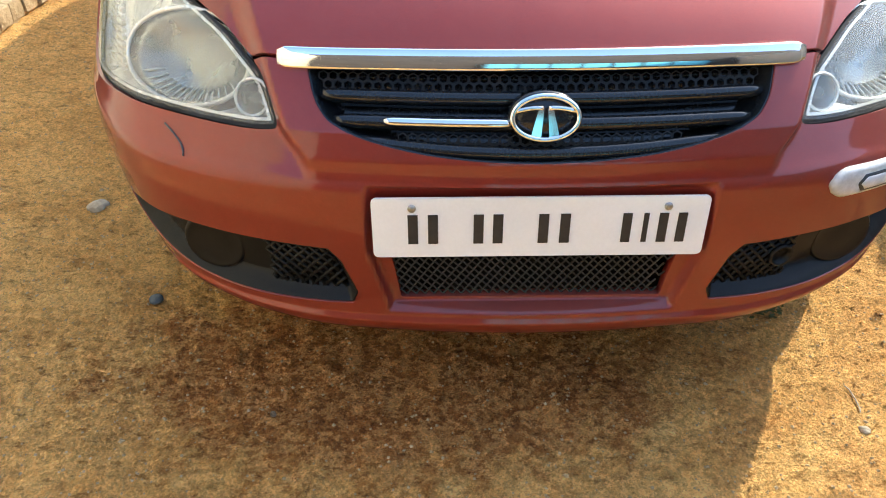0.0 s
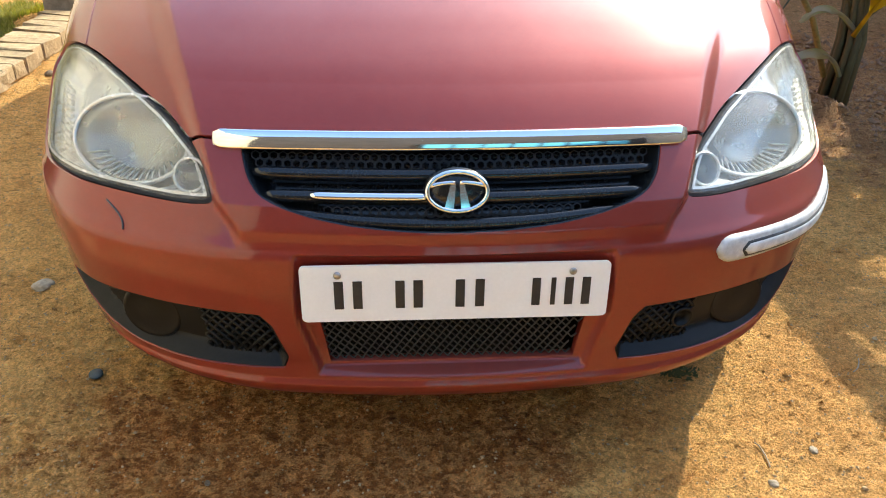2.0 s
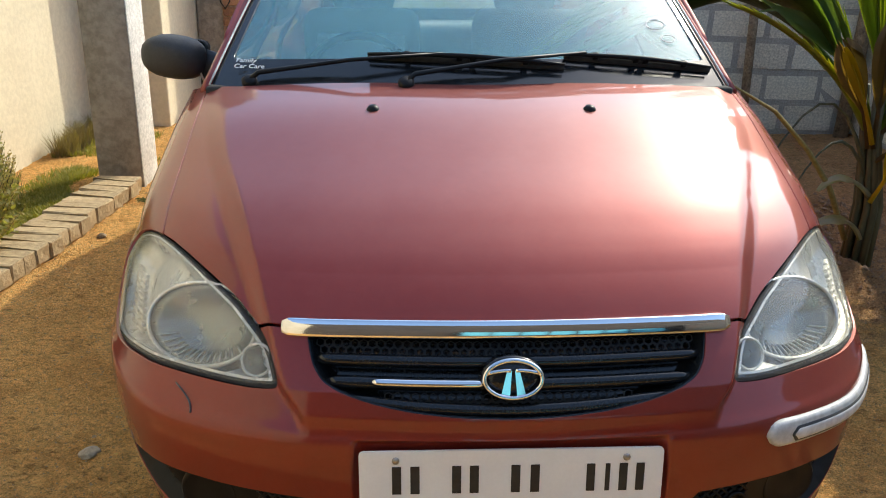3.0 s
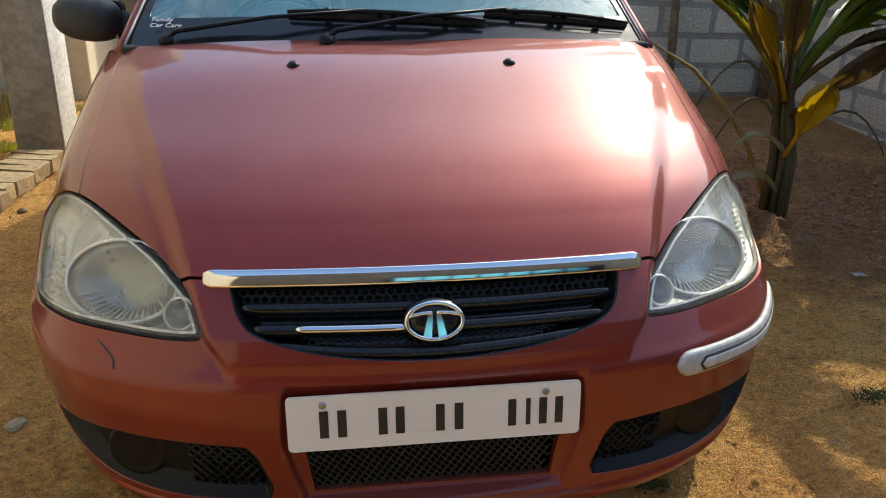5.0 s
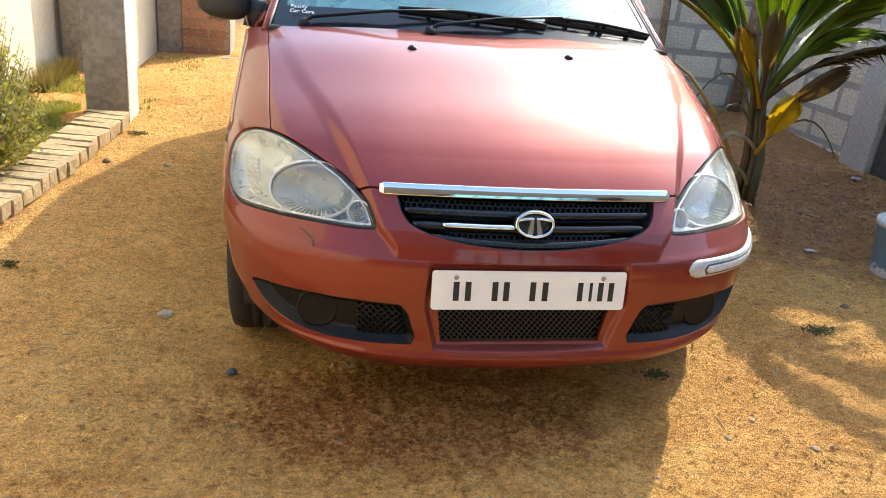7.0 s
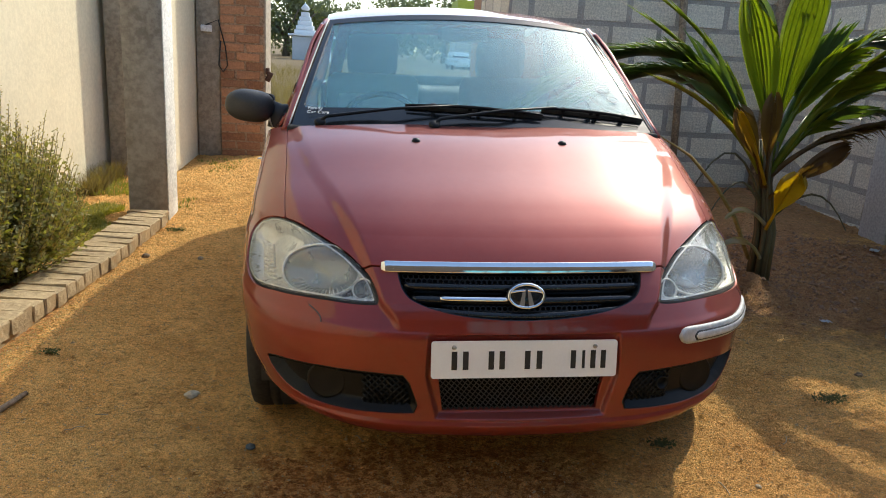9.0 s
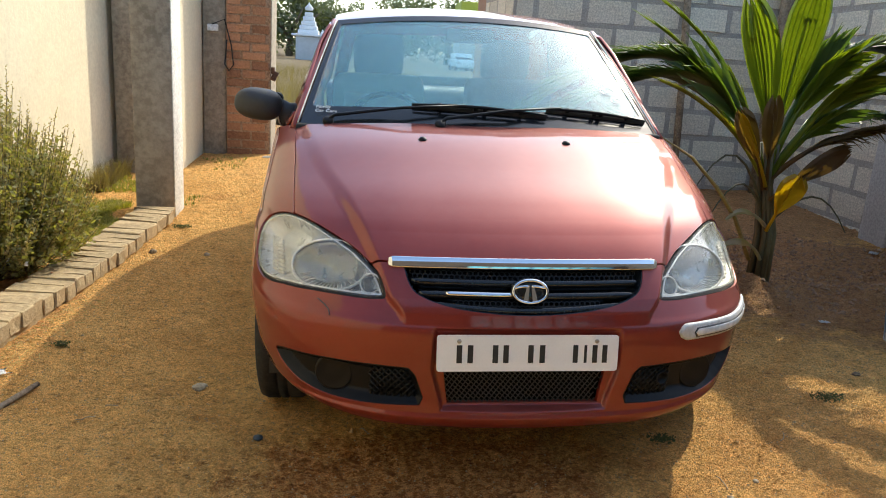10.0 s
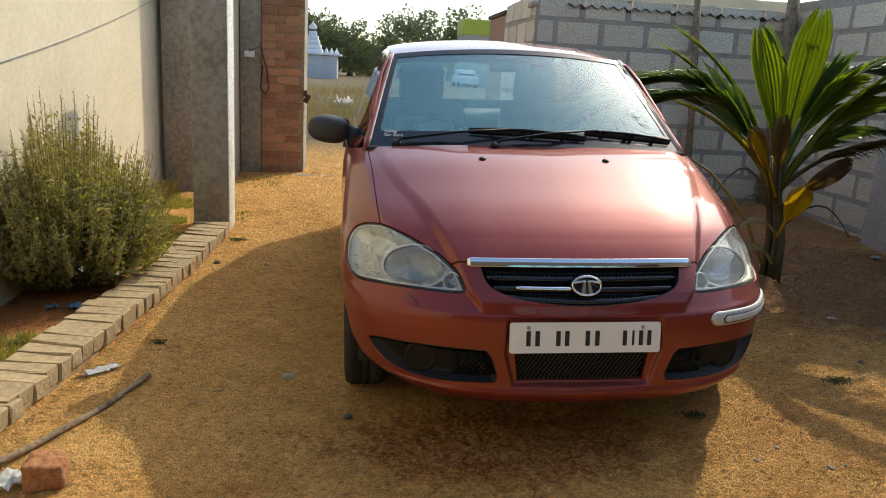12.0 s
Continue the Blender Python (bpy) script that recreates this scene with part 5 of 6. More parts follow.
for dx, dz, rr in ((-.42, .30, .5), (.36, .25, .4), (-.55, .45, .6)):
    part("dry_leaf_stem", tube([(dx * s, -.15 * s, .30 + dz * math.sin(2.6 * s) - .12 * s) for s in np.linspace(0, 1, 9)], [.009 - .006 * s for s in np.linspace(0, 1, 9)], 5), STEM, palm)


# ---- bush: stems that splay from the root, leafy below, with pale seed spikes above ----
BUSH_SPIKE = leaf_material("seed_spike", (.25, .205, .10), (.42, .35, .19), .8)
BUSH_FLOWER = surface("white_petal", (.62, .60, .54), (.75, .73, .68), 30, .8)


def bush(x, y, radius, height, stems, seed):
    rnd = random.Random(seed)
    ob = new("leafy_bush")
    ob.matrix_basis = Matrix.Translation(stand(x, y))
    tagged(ob, "dense bush of splayed stems, small grey-green leaves, pale seed spikes", "bush")
    bst, bl, bsp, bfl = (([], []) for _ in range(4))

    def quad(store, p, way, wide, ln, f=.5):
        i = len(store[0])
        store[0].extend([p, p + way * ln * f + wide, p + way * ln, p + way * ln * f - wide])
        store[1].append((i, i + 1, i + 2, i + 3))

    for _ in range(stems):
        q, r = rnd.uniform(0, 6.283), math.sqrt(rnd.random())
        dome = math.sqrt(max(.05, 1 - (r * .93) ** 2)) * (1 + .22 * noise.noise((math.cos(q) * 2, math.sin(q) * 2, r * 3)))
        top = Vector((r * radius * 1.12 * math.cos(q), r * radius * 1.12 * math.sin(q), height * dome * rnd.uniform(.62, 1.0)))
        foot = Vector((top.x * .35, top.y * .35, 0))
        mid = foot.lerp(top, .5) + Vector((top.x * .16, top.y * .16, -.03))

        def at(f):
            return (1 - f) ** 2 * foot + 2 * f * (1 - f) * mid + f * f * top
        for j in range(5):
            p0, p1 = at(j / 5), at((j + 1) / 5)
            w = Vector((.0030, .001, 0)) * (1.2 - j * .2)
            i = len(bst[0])
            bst[0].extend([p0 - w, p0 + w, p1 + w * .8, p1 - w * .8])
            bst[1].append((i, i + 1, i + 2, i + 3))
        for j in range(50):
            f = .15 + .76 * rnd.random() ** .7
            p = at(f) + Vector((rnd.gauss(0, .018), rnd.gauss(0, .018), rnd.gauss(0, .01)))
            out = Vector((rnd.uniform(-1, 1), rnd.uniform(-1, 1), rnd.uniform(-.2, 1.0))).normalized()
            ln = rnd.uniform(.016, .038)
            quad(bl, p, out, out.cross(Vector((rnd.uniform(-1, 1), rnd.uniform(-1, 1), 1))).normalized() * ln * .24, ln)
        ahead = (top - mid).normalized()
        for j in range(40):
            f = .58 + .44 * j / 39
            p = at(f)
            out = (Vector((rnd.uniform(-1, 1), rnd.uniform(-1, 1), rnd.uniform(-.3, .5))).normalized() + ahead * .6).normalized()
            ln = rnd.uniform(.014, .026) * (1.2 - .7 * j / 39)
            quad(bsp, p, out, out.orthogonal().normalized() * ln * .3, ln)
        if rnd.random() < .10:
            p = at(rnd.uniform(.35, .8)) + Vector((rnd.gauss(0, .03), rnd.gauss(0, .03), 0))
            for _ in range(4):
                out = Vector((rnd.uniform(-1, 1), rnd.uniform(-1, 1), rnd.uniform(-1, 1))).normalized()
                quad(bfl, p, out, out.orthogonal().normalized() * .007, .018)
    for nm, store, material in (("stem", bst, BUSH_STEM), ("leaves", bl, BUSH_LEAF), ("seed_spike", bsp, BUSH_SPIKE), ("flowers", bfl, BUSH_FLOWER)):
        mesh_object(nm, store[0], store[1], material, ob, smooth=False, kind="stuff")
    return ob


bush(-2.31, 1.84, .49, .95, 800, 3)


def tufts(name, boxes, count, material, tall, label, seed):
    rnd = random.Random(seed)
    vs, fs = [], []
    for _ in range(count):
        x0, x1, y0, y1 = rnd.choice(boxes)
        x, y = rnd.uniform(x0, x1), rnd.uniform(y0, y1)
        if noise.noise((x * 2.2, y * 2.2, 9)) < -.05:
            continue
        p = stand(x, y, -.004)
        for _ in range(4):
            q, h = rnd.uniform(0, 6.283), tall * rnd.uniform(.4, 1.1)
            d = Vector((math.cos(q), math.sin(q), 0))
            s = Vector((-d.y, d.x, 0)) * .0028
            a = p + d * rnd.uniform(0, .02)
            i = len(vs)
            vs += [a - s, a + s, a + d * h * .25 + s * .7 + Vector((0, 0, h * .6)), a + d * h * .25 - s * .7 + Vector((0, 0, h * .6)), a + d * h * .6 + Vector((0, 0, h))]
            fs += [(i, i + 1, i + 2, i + 3), (i + 3, i + 2, i + 4)]
    ob = mesh_object(name, vs, fs, material, label=label, smooth=False, kind="stuff")
    return tagged(ob, category="grass")


tufts("grass", [(-2.42, -1.92, 1.75, 4.2), (-2.42, -2.0, -.6, 1.05), (-2.20, -1.90, 2.1, 3.6)], 8000, GRASS, .042, "short yellow-green grass in the planting bed", 5)
tufts("sparse_grass", [(-1.95, -1.5, 4.6, 5.2), (-1.9, -1.6, 3.3, 3.6)], 130, GRASS, .03, "sparse low grass on the sand by the gate", 6)
tufts("wall_foot_grass", [(-2.42, -2.30, 2.2, 4.3)], 900, DRY, .16, "tall dry grass at the foot of the cream wall", 8)

# ---- beyond the gate: dry field, trees, small white temple ----
tufts("dry_field", [(-9, 1.5, 9, 20), (-12, 2, 16, 40)], 9000, DRY, .55, "tall dry grass of the field beyond the gate", 12)
# leaf colour lightened and greyed, distance haze put into it
TREE_LEAF = leaf_material("haze_tinted_tree_leaf", (.085, .105, .07), (.14, .16, .115), .9)
TRUNK = surface("tree_trunk", (.10, .08, .06), (.18, .15, .11), 6, .9)


def tree(x, y, height, wide, seed):
    rnd = random.Random(seed)
    ob = new("tree")
    ob.matrix_basis = Matrix.Translation(stand(x, y, -.1))
    tagged(ob, "hazy dark green tree at the far side of the field", "tree", "far trees")
    bits = [tube([(0, 0, 0), (.1, 0, height * .25), (.0, .1, height * .55)], [wide * .05, wide * .04, wide * .02], 8)]
    for k in range(5):
        q = k * 1.3
        bits.append(tube([(0, 0, height * .3), (wide * .25 * math.cos(q), wide * .25 * math.sin(q), height * .55), (wide * .4 * math.cos(q), wide * .4 * math.sin(q), height * .7)], [wide * .025, wide * .018, wide * .008], 6))
    part("trunk", joined(*bits), TRUNK, ob)
    bl = bmesh.new()
    clumps = [(Vector((rnd.gauss(0, .26) * wide, rnd.gauss(0, .26) * wide, height * rnd.uniform(.18, .95))), wide * rnd.uniform(.10, .2)) for _ in range(38)]
    for c, r in clumps:
        for _ in range(110):
            d = Vector((rnd.gauss(0, 1), rnd.gauss(0, 1), rnd.gauss(0, .8))).normalized() * r * rnd.uniform(.5, 1.05)
            s = wide * rnd.uniform(.015, .035)
            u = Vector((rnd.uniform(-1, 1), rnd.uniform(-1, 1), rnd.uniform(-1, 1))).normalized()
            w = u.orthogonal().normalized()
            p = c + d
            bl.faces.new([bl.verts.new(p + u * s), bl.verts.new(p + w * s * .6), bl.verts.new(p - u * s), bl.verts.new(p - w * s * .6)])
    part("crown", bl, TREE_LEAF, ob, smooth=False)


for k, (x, y, h, w) in enumerate(((-9, 88, 7.5, 9), (-2.5, 92, 6.2, 8), (3.5, 90, 6.8, 8), (9, 84, 7.5, 9), (-16, 84, 8, 9), (-23, 90, 8, 9), (16, 92, 7, 9), (24, 92, 7, 9), (-5.5, 100, 6.5, 8), (0, 104, 5.5, 9))):
    tree(x, y, h, w, 40 + k)
LIME = surface("white_limewash", (.62, .64, .66), (.74, .76, .78), 2, .9)
temple = new("white_temple")
temple.matrix_basis = Matrix.Translation(stand(-5.4, 75))
tagged(temple, "small white temple with a stepped tower, far across the field", "temple")
# hall gets a darker limewash copy, its shade mixed into the colour
part("hall", box(3.6, 3.4, 2.3, .05, pose(.2, 0, 1.1)), surface("shaded_limewash", (.40, .42, .45), (.5, .52, .55), 2, .9), temple)
part("eave", box(4.4, 4.0, .18, .04, pose(.2, 0, 2.35)), LIME, temple)
for k in range(5):
    part("tier", box(2.0 - .3 * k, 1.9 - .3 * k, .42, .08, pose(-.5, 0, 2.65 + .42 * k)), LIME, temple)
part("finial", lathe([(.35, 0), (.42, .2), (.25, .45), (.08, .6), (.02, .8)], 16, pose(-.5, 0, 4.72)), LIME, temple)
for k in range(3):
    part("small_finial", lathe([(.22, 0), (.25, .15), (.1, .4), (.02, .6)], 12, pose(.9 + .5 * k, -.6, 2.42)), LIME, temple)

# ---- loose things on the ground ----
stick = part("stick", tube([stand(-1.57, .66, .015), stand(-1.66, .40, .012), stand(-1.80, .12, .014), stand(-1.98, -.16, .015), stand(-2.1, -.5, .014)], [.009, .012, .012, .014, .015], 8), STICK_WOOD, None, "dark dry stick lying on the sand beside the kerb")
tagged(stick, category="stick")


def pebble(x, y, r, material, label, cat, seed, flat=.6):
    rnd = random.Random(seed)
    b = bmesh.new()
    bmesh.ops.create_icosphere(b, subdivisions=3, radius=r)
    for v in b.verts:
        k = 1 + .28 * noise.noise(v.co * (1.6 / r) + Vector((seed, 0, 0)))
        v.co = Vector((v.co.x * k, v.co.y * k * .8, v.co.z * k * flat))
    ob = part("pebble" if cat == "pebble" else cat.replace(" ", "_"), b, material, None, label)
    ob.matrix_basis = Matrix.Translation(stand(x, y, r * flat * .45)) @ pose(0, 0, 0, 0, 0, rnd.uniform(0, 360))
    return tagged(ob, category=cat)


pebble(-1.02, .655, .028, STONE_MAT, "flat pale stone half sunk in the sand", "stone", 1, .35)
b = bmesh.new()
bmesh.ops.create_cube(b, size=1)
bmesh.ops.subdivide_edges(b, edges=list(b.edges), cuts=9, use_grid_fill=True)
for v in b.verts:
    k = (abs(v.co.x * 2) ** 9 + abs(v.co.y * 2) ** 9 + abs(v.co.z * 2) ** 9) ** (-1 / 9)
    v.co = Vector((v.co.x * .112, v.co.y * .10, v.co.z * .092)) * k
    v.co += v.co.normalized() * (.010 * noise.noise(v.co * 30 + Vector((4, 0, 0))) + .004 * noise.noise(v.co * 90))
half_brick = part("broken_brick", b, BRICK_DIRTY, None, "broken red brick with worn corners on the sand")
half_brick.matrix_basis = Matrix.Translation(stand(-1.68, -.06, .040)) @ pose(0, 0, 0, 3, 2, 12)
tagged(half_brick, category="brick")

# ---- pieces of walls, pier and kerb ----
block_wall(shed, (SHED_X, WALL_Y, 0), (1, 0, 0), (0, -1, 0), WALL_X - SHED_X, .02, SHED_TOP, BLOCK, block_meshes, seed=2)
block_wall(shed, (SHED_X, WALL_Y + 1.42, 0), (0, -1, 0), (-1, 0, 0), 1.42, .02, SHED_TOP, BLOCK, block_meshes, seed=4)
block_wall(east_wall, (WALL_X, WALL_Y, 0), (0, -1, 0), (-1, 0, 0), 5.2, .02, 1.95, BLOCK, block_meshes, seed=3)
brick_meshes = []
for k in range(5):
    me = rough_block(.215, .04, .068, 20 + k, .0035)
    me.materials.append(BRICK)
    brick_meshes.append(me)
rnd = random.Random(11)
for r in range(34):
    z = .08 + r * .082
    for (x0, x1) in (((-1.785, -1.57), (-1.555, -1.40)) if r % 2 else ((-1.785, -1.66), (-1.645, -1.43))):
        ob = new("brick", rnd.choice(brick_meshes))
        ob.parent = pier
        ob.matrix_basis = pose((x0 + x1) / 2 + .04, 5.432 + rnd.uniform(-.006, .004), z, rnd.uniform(-2, 2), rnd.uniform(-1.5, 1.5), 0) @ Matrix.Diagonal(((x1 - x0) / .222, 1, rnd.uniform(.9, 1.05), 1))
kerb_meshes = []
for k in range(6):
    me = rough_block(.225, .0835, .07, 30 + k, .0045, 2)
    me.materials.append(KERB_BRICK)
    kerb_meshes.append(me)
y = -2.2
while y < 2.98:
    ob = new("kerb_brick", rnd.choice(kerb_meshes))
    ob.parent = kerb
    ob.matrix_basis = Matrix.Translation(stand(kerb_x(y) - .115 + rnd.uniform(-.008, .008), y, .048 + rnd.uniform(-.004, .004))) @ pose(0, 0, 0, rnd.uniform(-2, 2), rnd.uniform(-1, 1), -8 + rnd.uniform(-2, 2))
    y += .0865

# ---- coarse grains, crumbs and grit of the sand ----
GRIT = surface("grit", (.36, .23, .11), (.56, .40, .21), 40, .95, fine=300)


def grit(name, count, area, size, label, seed, material=None):
    rnd = random.Random(seed)
    x0, x1, y0, y1 = area
    vs, fs = [], []
    for _ in range(count):
        x, y = rnd.uniform(x0, x1), rnd.uniform(y0, y1)
        if x < kerb_x(y) + .02:
            continue
        r = size * (.4 + rnd.random() ** 3 * 1.6)
        c = stand(x, y, r * .25)
        i = len(vs)
        q = rnd.uniform(0, 6.28)
        for k in range(4):
            vs.append(c + Vector((math.cos(q + k * 1.57) * r * rnd.uniform(.7, 1.2), math.sin(q + k * 1.57) * r * rnd.uniform(.7, 1.2), -r * .15)))
        vs.append(c + Vector((rnd.uniform(-.3, .3) * r, rnd.uniform(-.3, .3) * r, r * rnd.uniform(.45, .8))))
        fs += [(i, i + 1, i + 4), (i + 1, i + 2, i + 4), (i + 2, i + 3, i + 4), (i + 3, i, i + 4)]
    ob = mesh_object(name, vs, fs, material or GRIT, label=label, smooth=False, kind="stuff")
    return tagged(ob, category="grit")


grit("fine_grit", 42000, (-2.0, 2.4, -1.2, 2.2), .0024, "fine sand grains and grit strewn over the yard", 21)
grit("earth_crumbs", 42000, (-1.8, 2.6, -1.1, 2.4), .0031, "crumbs of dry earth and coarse sand on the yard", 23, SAND)
grit("coarse_grit", 900, (-2.0, 3.0, -1.4, 5.0), .0048, "small stones and crumbs of earth on the sand", 22)

grit("damp_crumbs", 5200, (-1.15, .40, -.35, .55), .0042, "crumbly lumps of damp red earth before the car", 24, SAND)

rnd = random.Random(41)
vs, fs = [], []
for _ in range(900):
    y = rnd.uniform(-.9, 1.5)
    c = stand(kerb_x(y) + .02 + .15 * rnd.random() ** 1.8, y, .004)
    q, h = rnd.uniform(0, 6.28), rnd.uniform(.006, .022)
    d, w = Vector((math.cos(q), math.sin(q), rnd.uniform(-.1, .25))) * h, Vector((-math.sin(q), math.cos(q), 0)) * rnd.uniform(.0008, .0018)
    i = len(vs)
    vs += [c - d - w, c - d + w, c + d + w * .6, c + d - w * .6, c + Vector((0, 0, .002))]
    fs += [(i, i + 1, i + 4), (i + 1, i + 2, i + 4), (i + 2, i + 3, i + 4), (i + 3, i, i + 4)]
STRAW = leaf_material("straw", (.30, .20, .10), (.58, .45, .27), .9)
tagged(mesh_object("straw_litter", vs, fs, STRAW, label="scattered dry straw and chaff at the kerb's foot", smooth=False, kind="stuff"), category="straw")

BUCKET = (2.01, 1.03)
# ---- litter and small plants ----
def crumpled(name, pts, size, material, label, cat, seed, thick=.0):
    """A crumpled sheet lying on the sand."""
    rnd = random.Random(seed)
    x0, y0 = pts
    n = 9
    bm = bmesh.new()
    grid = [[bm.verts.new((size[0] * (i / (n - 1) - .5) * rnd.uniform(.85, 1.1), size[1] * (j / (n - 1) - .5) * rnd.uniform(.85, 1.1), .006 + size[2] * (.5 + noise.noise((i * .9 + seed, j * .9, 1))))) for j in range(n)] for i in range(n)]
    for i in range(n - 1):
        for j in range(n - 1):
            bm.faces.new((grid[i][j], grid[i + 1][j], grid[i + 1][j + 1], grid[i][j + 1]))
    bmesh.ops.solidify(bm, geom=list(bm.faces), thickness=.0012)
    ob = part(name, bm, material, None, label)
    ob.matrix_basis = Matrix.Translation(stand(x0, y0, .004)) @ pose(0, 0, 0, 0, 0, rnd.uniform(0, 180))
    return tagged(ob, category=cat)


crumpled("plastic_bag", (-1.77, .72), (.15, .055, .014), PAPER, "crumpled white plastic bag on the sand beside the kerb", "bag", 2)
crumpled("plastic_scrap", (-1.80, -.08), (.12, .10, .025), PAPER, "clear whitish plastic scrap beside the broken brick", "scrap", 3)
crumpled("wrapper", (1.73, 1.24), (.05, .03, .006), PAPER, "small white wrapper on the shaded sand", "wrapper", 4)
crumpled("wrapper", (2.68, 2.24), (.08, .05, .012), PAPER, "small white wrapper on the dug soil", "wrapper", 5)
crumpled("blue_wrapper", (-2.10, 1.40), (.11, .08, .025), BLUE_BIT, "torn blue wrapper in the planting bed", "wrapper", 6)
crumpled("blue_wrapper", (-2.24, 1.42), (.07, .04, .015), BLUE_BIT, "torn blue wrapper in the planting bed", "wrapper", 7)
disc = part("bottle_cap", lathe([(.015, 0), (.015, .004), (.0125, .0055), (.001, .006)], 24), SLATE, None, "flat grey-blue disc on the damp sand")
disc.matrix_basis = Matrix.Translation(stand(-.77, .305, .003)) @ pose(0, 0, 0, 5, 3, 0)
tagged(disc, category="disc")
def splashed_plastic():
    """Blue bucket plastic with whitewash splashed round its foot and rim."""
    m, nt, b = nodes_of("blue_bucket_plastic")
    split = nt.nodes.new("ShaderNodeSeparateXYZ")
    co = nt.nodes.new("ShaderNodeTexCoord")
    nt.links.new(co.outputs["Object"], split.inputs[0])
    lift = nt.nodes.new("ShaderNodeMath")
    lift.operation = "MULTIPLY_ADD"
    nt.links.new(noise_of(nt, 34, 6, .7), lift.inputs[0])
    lift.inputs[1].default_value = .22
    nt.links.new(split.outputs["Z"], lift.inputs[2])
    blue = ramp_between(nt, noise_of(nt, 12, 6), ((.35, (.10, .19, .27)), (.65, (.17, .28, .37))))
    nt.links.new(mixed(nt, ramp_between(nt, lift.outputs[0], ((.13, (1, 1, 1)), (.155, (0, 0, 0)))), blue, (.62, .62, .60)), b.inputs["Base Color"])
    b.inputs["Roughness"].default_value = .5
    return m


bucket = part("bucket", lathe([(.001, .012), (.098, .012), (.122, .235), (.128, .24), (.126, .205), (.122, .20), (.104, .02), (.104, .004), (.100, .0), (.001, .0)], 40), splashed_plastic(), None, "dusty blue plastic bucket splashed with whitewash, wire handle")
bucket.matrix_basis = Matrix.Translation(stand(BUCKET[0], BUCKET[1], -.004)) @ pose(0, 0, 0, 1, -2, 0)
tagged(bucket, category="bucket")
part("rim", lathe([(.118, .242), (.124, .25), (.132, .248), (.134, .236), (.130, .222), (.124, .222)], 40), surface("pale_bucket_rim", (.50, .52, .52), (.62, .63, .62), 20, .55), bucket, "pale rim")
part("handle", tube([(.133 * math.cos(q), -.133 * math.sin(q) * .55 - .02, .225 - .07 * math.sin(q)) for q in np.linspace(0, math.pi, 18)], .0035, 6), STEEL, bucket, "wire handle")
WEED = leaf_material("weed_leaf", (.055, .065, .028), (.11, .12, .055), .7)


def weed(x, y, r, n, seed):
    rnd = random.Random(seed)
    vs, fs = [], []
    for _ in range(n):
        q, d = rnd.uniform(0, 6.28), rnd.random() * r
        p = Vector((d * math.cos(q), d * math.sin(q) * .5, rnd.uniform(.002, .018)))
        o = Vector((rnd.uniform(-1, 1), rnd.uniform(-1, 1), rnd.uniform(0, .7))).normalized() * rnd.uniform(.006, .014)
        w = o.orthogonal().normalized() * .003
        i = len(vs)
        vs += [p - w, p + w, p + o + w * .3, p + o - w * .3]
        fs.append((i, i + 1, i + 2, i + 3))
    ob = mesh_object("weed", vs, fs, WEED, label="low green weed growing flat on the sand", smooth=False)
    ob.matrix_basis = Matrix.Translation(stand(x, y))
    return tagged(ob, category="weed", group="weeds")


weed(1.29, .52, .07, 260, 1)
weed(.535, .25, .05, 140, 2)
weed(-1.56, 2.75, .06, 200, 3)
weed(-1.62, 1.0, .04, 110, 4)


def straw(x, y, q, ln, bend):
    pts = [stand(x + math.cos(q) * ln * f + math.sin(q) * bend * math.sin(f * 3), y + math.sin(q) * ln * f - math.cos(q) * bend * math.sin(f * 3), .004) for f in np.linspace(0, 1, 7)]
    ob = part("straw", tube(pts, .0016, 5), STONE_MAT, None, "pale dry straw on the sand")
    return tagged(ob, category="straw", group="straws")


for x, y, q, ln, bend in ((.63, -.02, 1.7, .06, .008), (-1.36, .42, .5, .06, .004), (-1.3, .52, .2, .04, .003), (.95, .25, .9, .05, .006), (-.42, .32, 2.2, .05, .002), (.2, -.3, .4, .04, .004)):
    straw(x, y, q, ln, bend)
for k, (x, y, r, fl) in enumerate(((-.465, .0, .007, .7), (.35, -.2, .006, .7), (.62, -.06, .010, .6), (1.55, .73, .016, .7), (1.62, .55, .014, .7), (.85, -.12, .012, .6), (-1.6, 2.25, .02, .7), (-1.3, 2.2, .016, .7), (.74, .02, .010, .6), (1.1, .95, .012, .5))):
    pebble(x, y, r, STONE_MAT if k % 3 else STICK_WOOD, "small stone lying on the sand", "pebble", 60 + k, fl)

# clods of the dug soil round the palm
CLOD = surface("damp_soil_clod", (.25, .14, .08), (.42, .255, .15), 20, .95, bump=.5)
rnd = random.Random(77)
vs, fs = [], []
for _ in range(3600):
    q, d = rnd.uniform(0, 6.28), rnd.gauss(.55, .22)
    x, y = 2.05 + math.cos(q) * d, 2.0 + math.sin(q) * d * .85
    r = .003 + .015 * rnd.random() ** 4
    c = stand(x, y, r * .3)
    i = len(vs)
    for dx, dy, dz in ((1, 0, 0), (0, 1, 0), (-1, 0, 0), (0, -1, 0), (0, 0, 1), (0, 0, -1)):
        k = r * rnd.uniform(.6, 1.2)
        vs.append(c + Vector((dx * k, dy * k, dz * k * .8)))
    fs += [(i, i + 1, i + 4), (i + 1, i + 2, i + 4), (i + 2, i + 3, i + 4), (i + 3, i, i + 4), (i + 1, i, i + 5), (i + 2, i + 1, i + 5), (i + 3, i + 2, i + 5), (i, i + 3, i + 5)]
tagged(mesh_object("soil_clods", vs, fs, CLOD, label="crumbly dark clods of dug soil round the palm", smooth=False, kind="stuff"), category="soil")

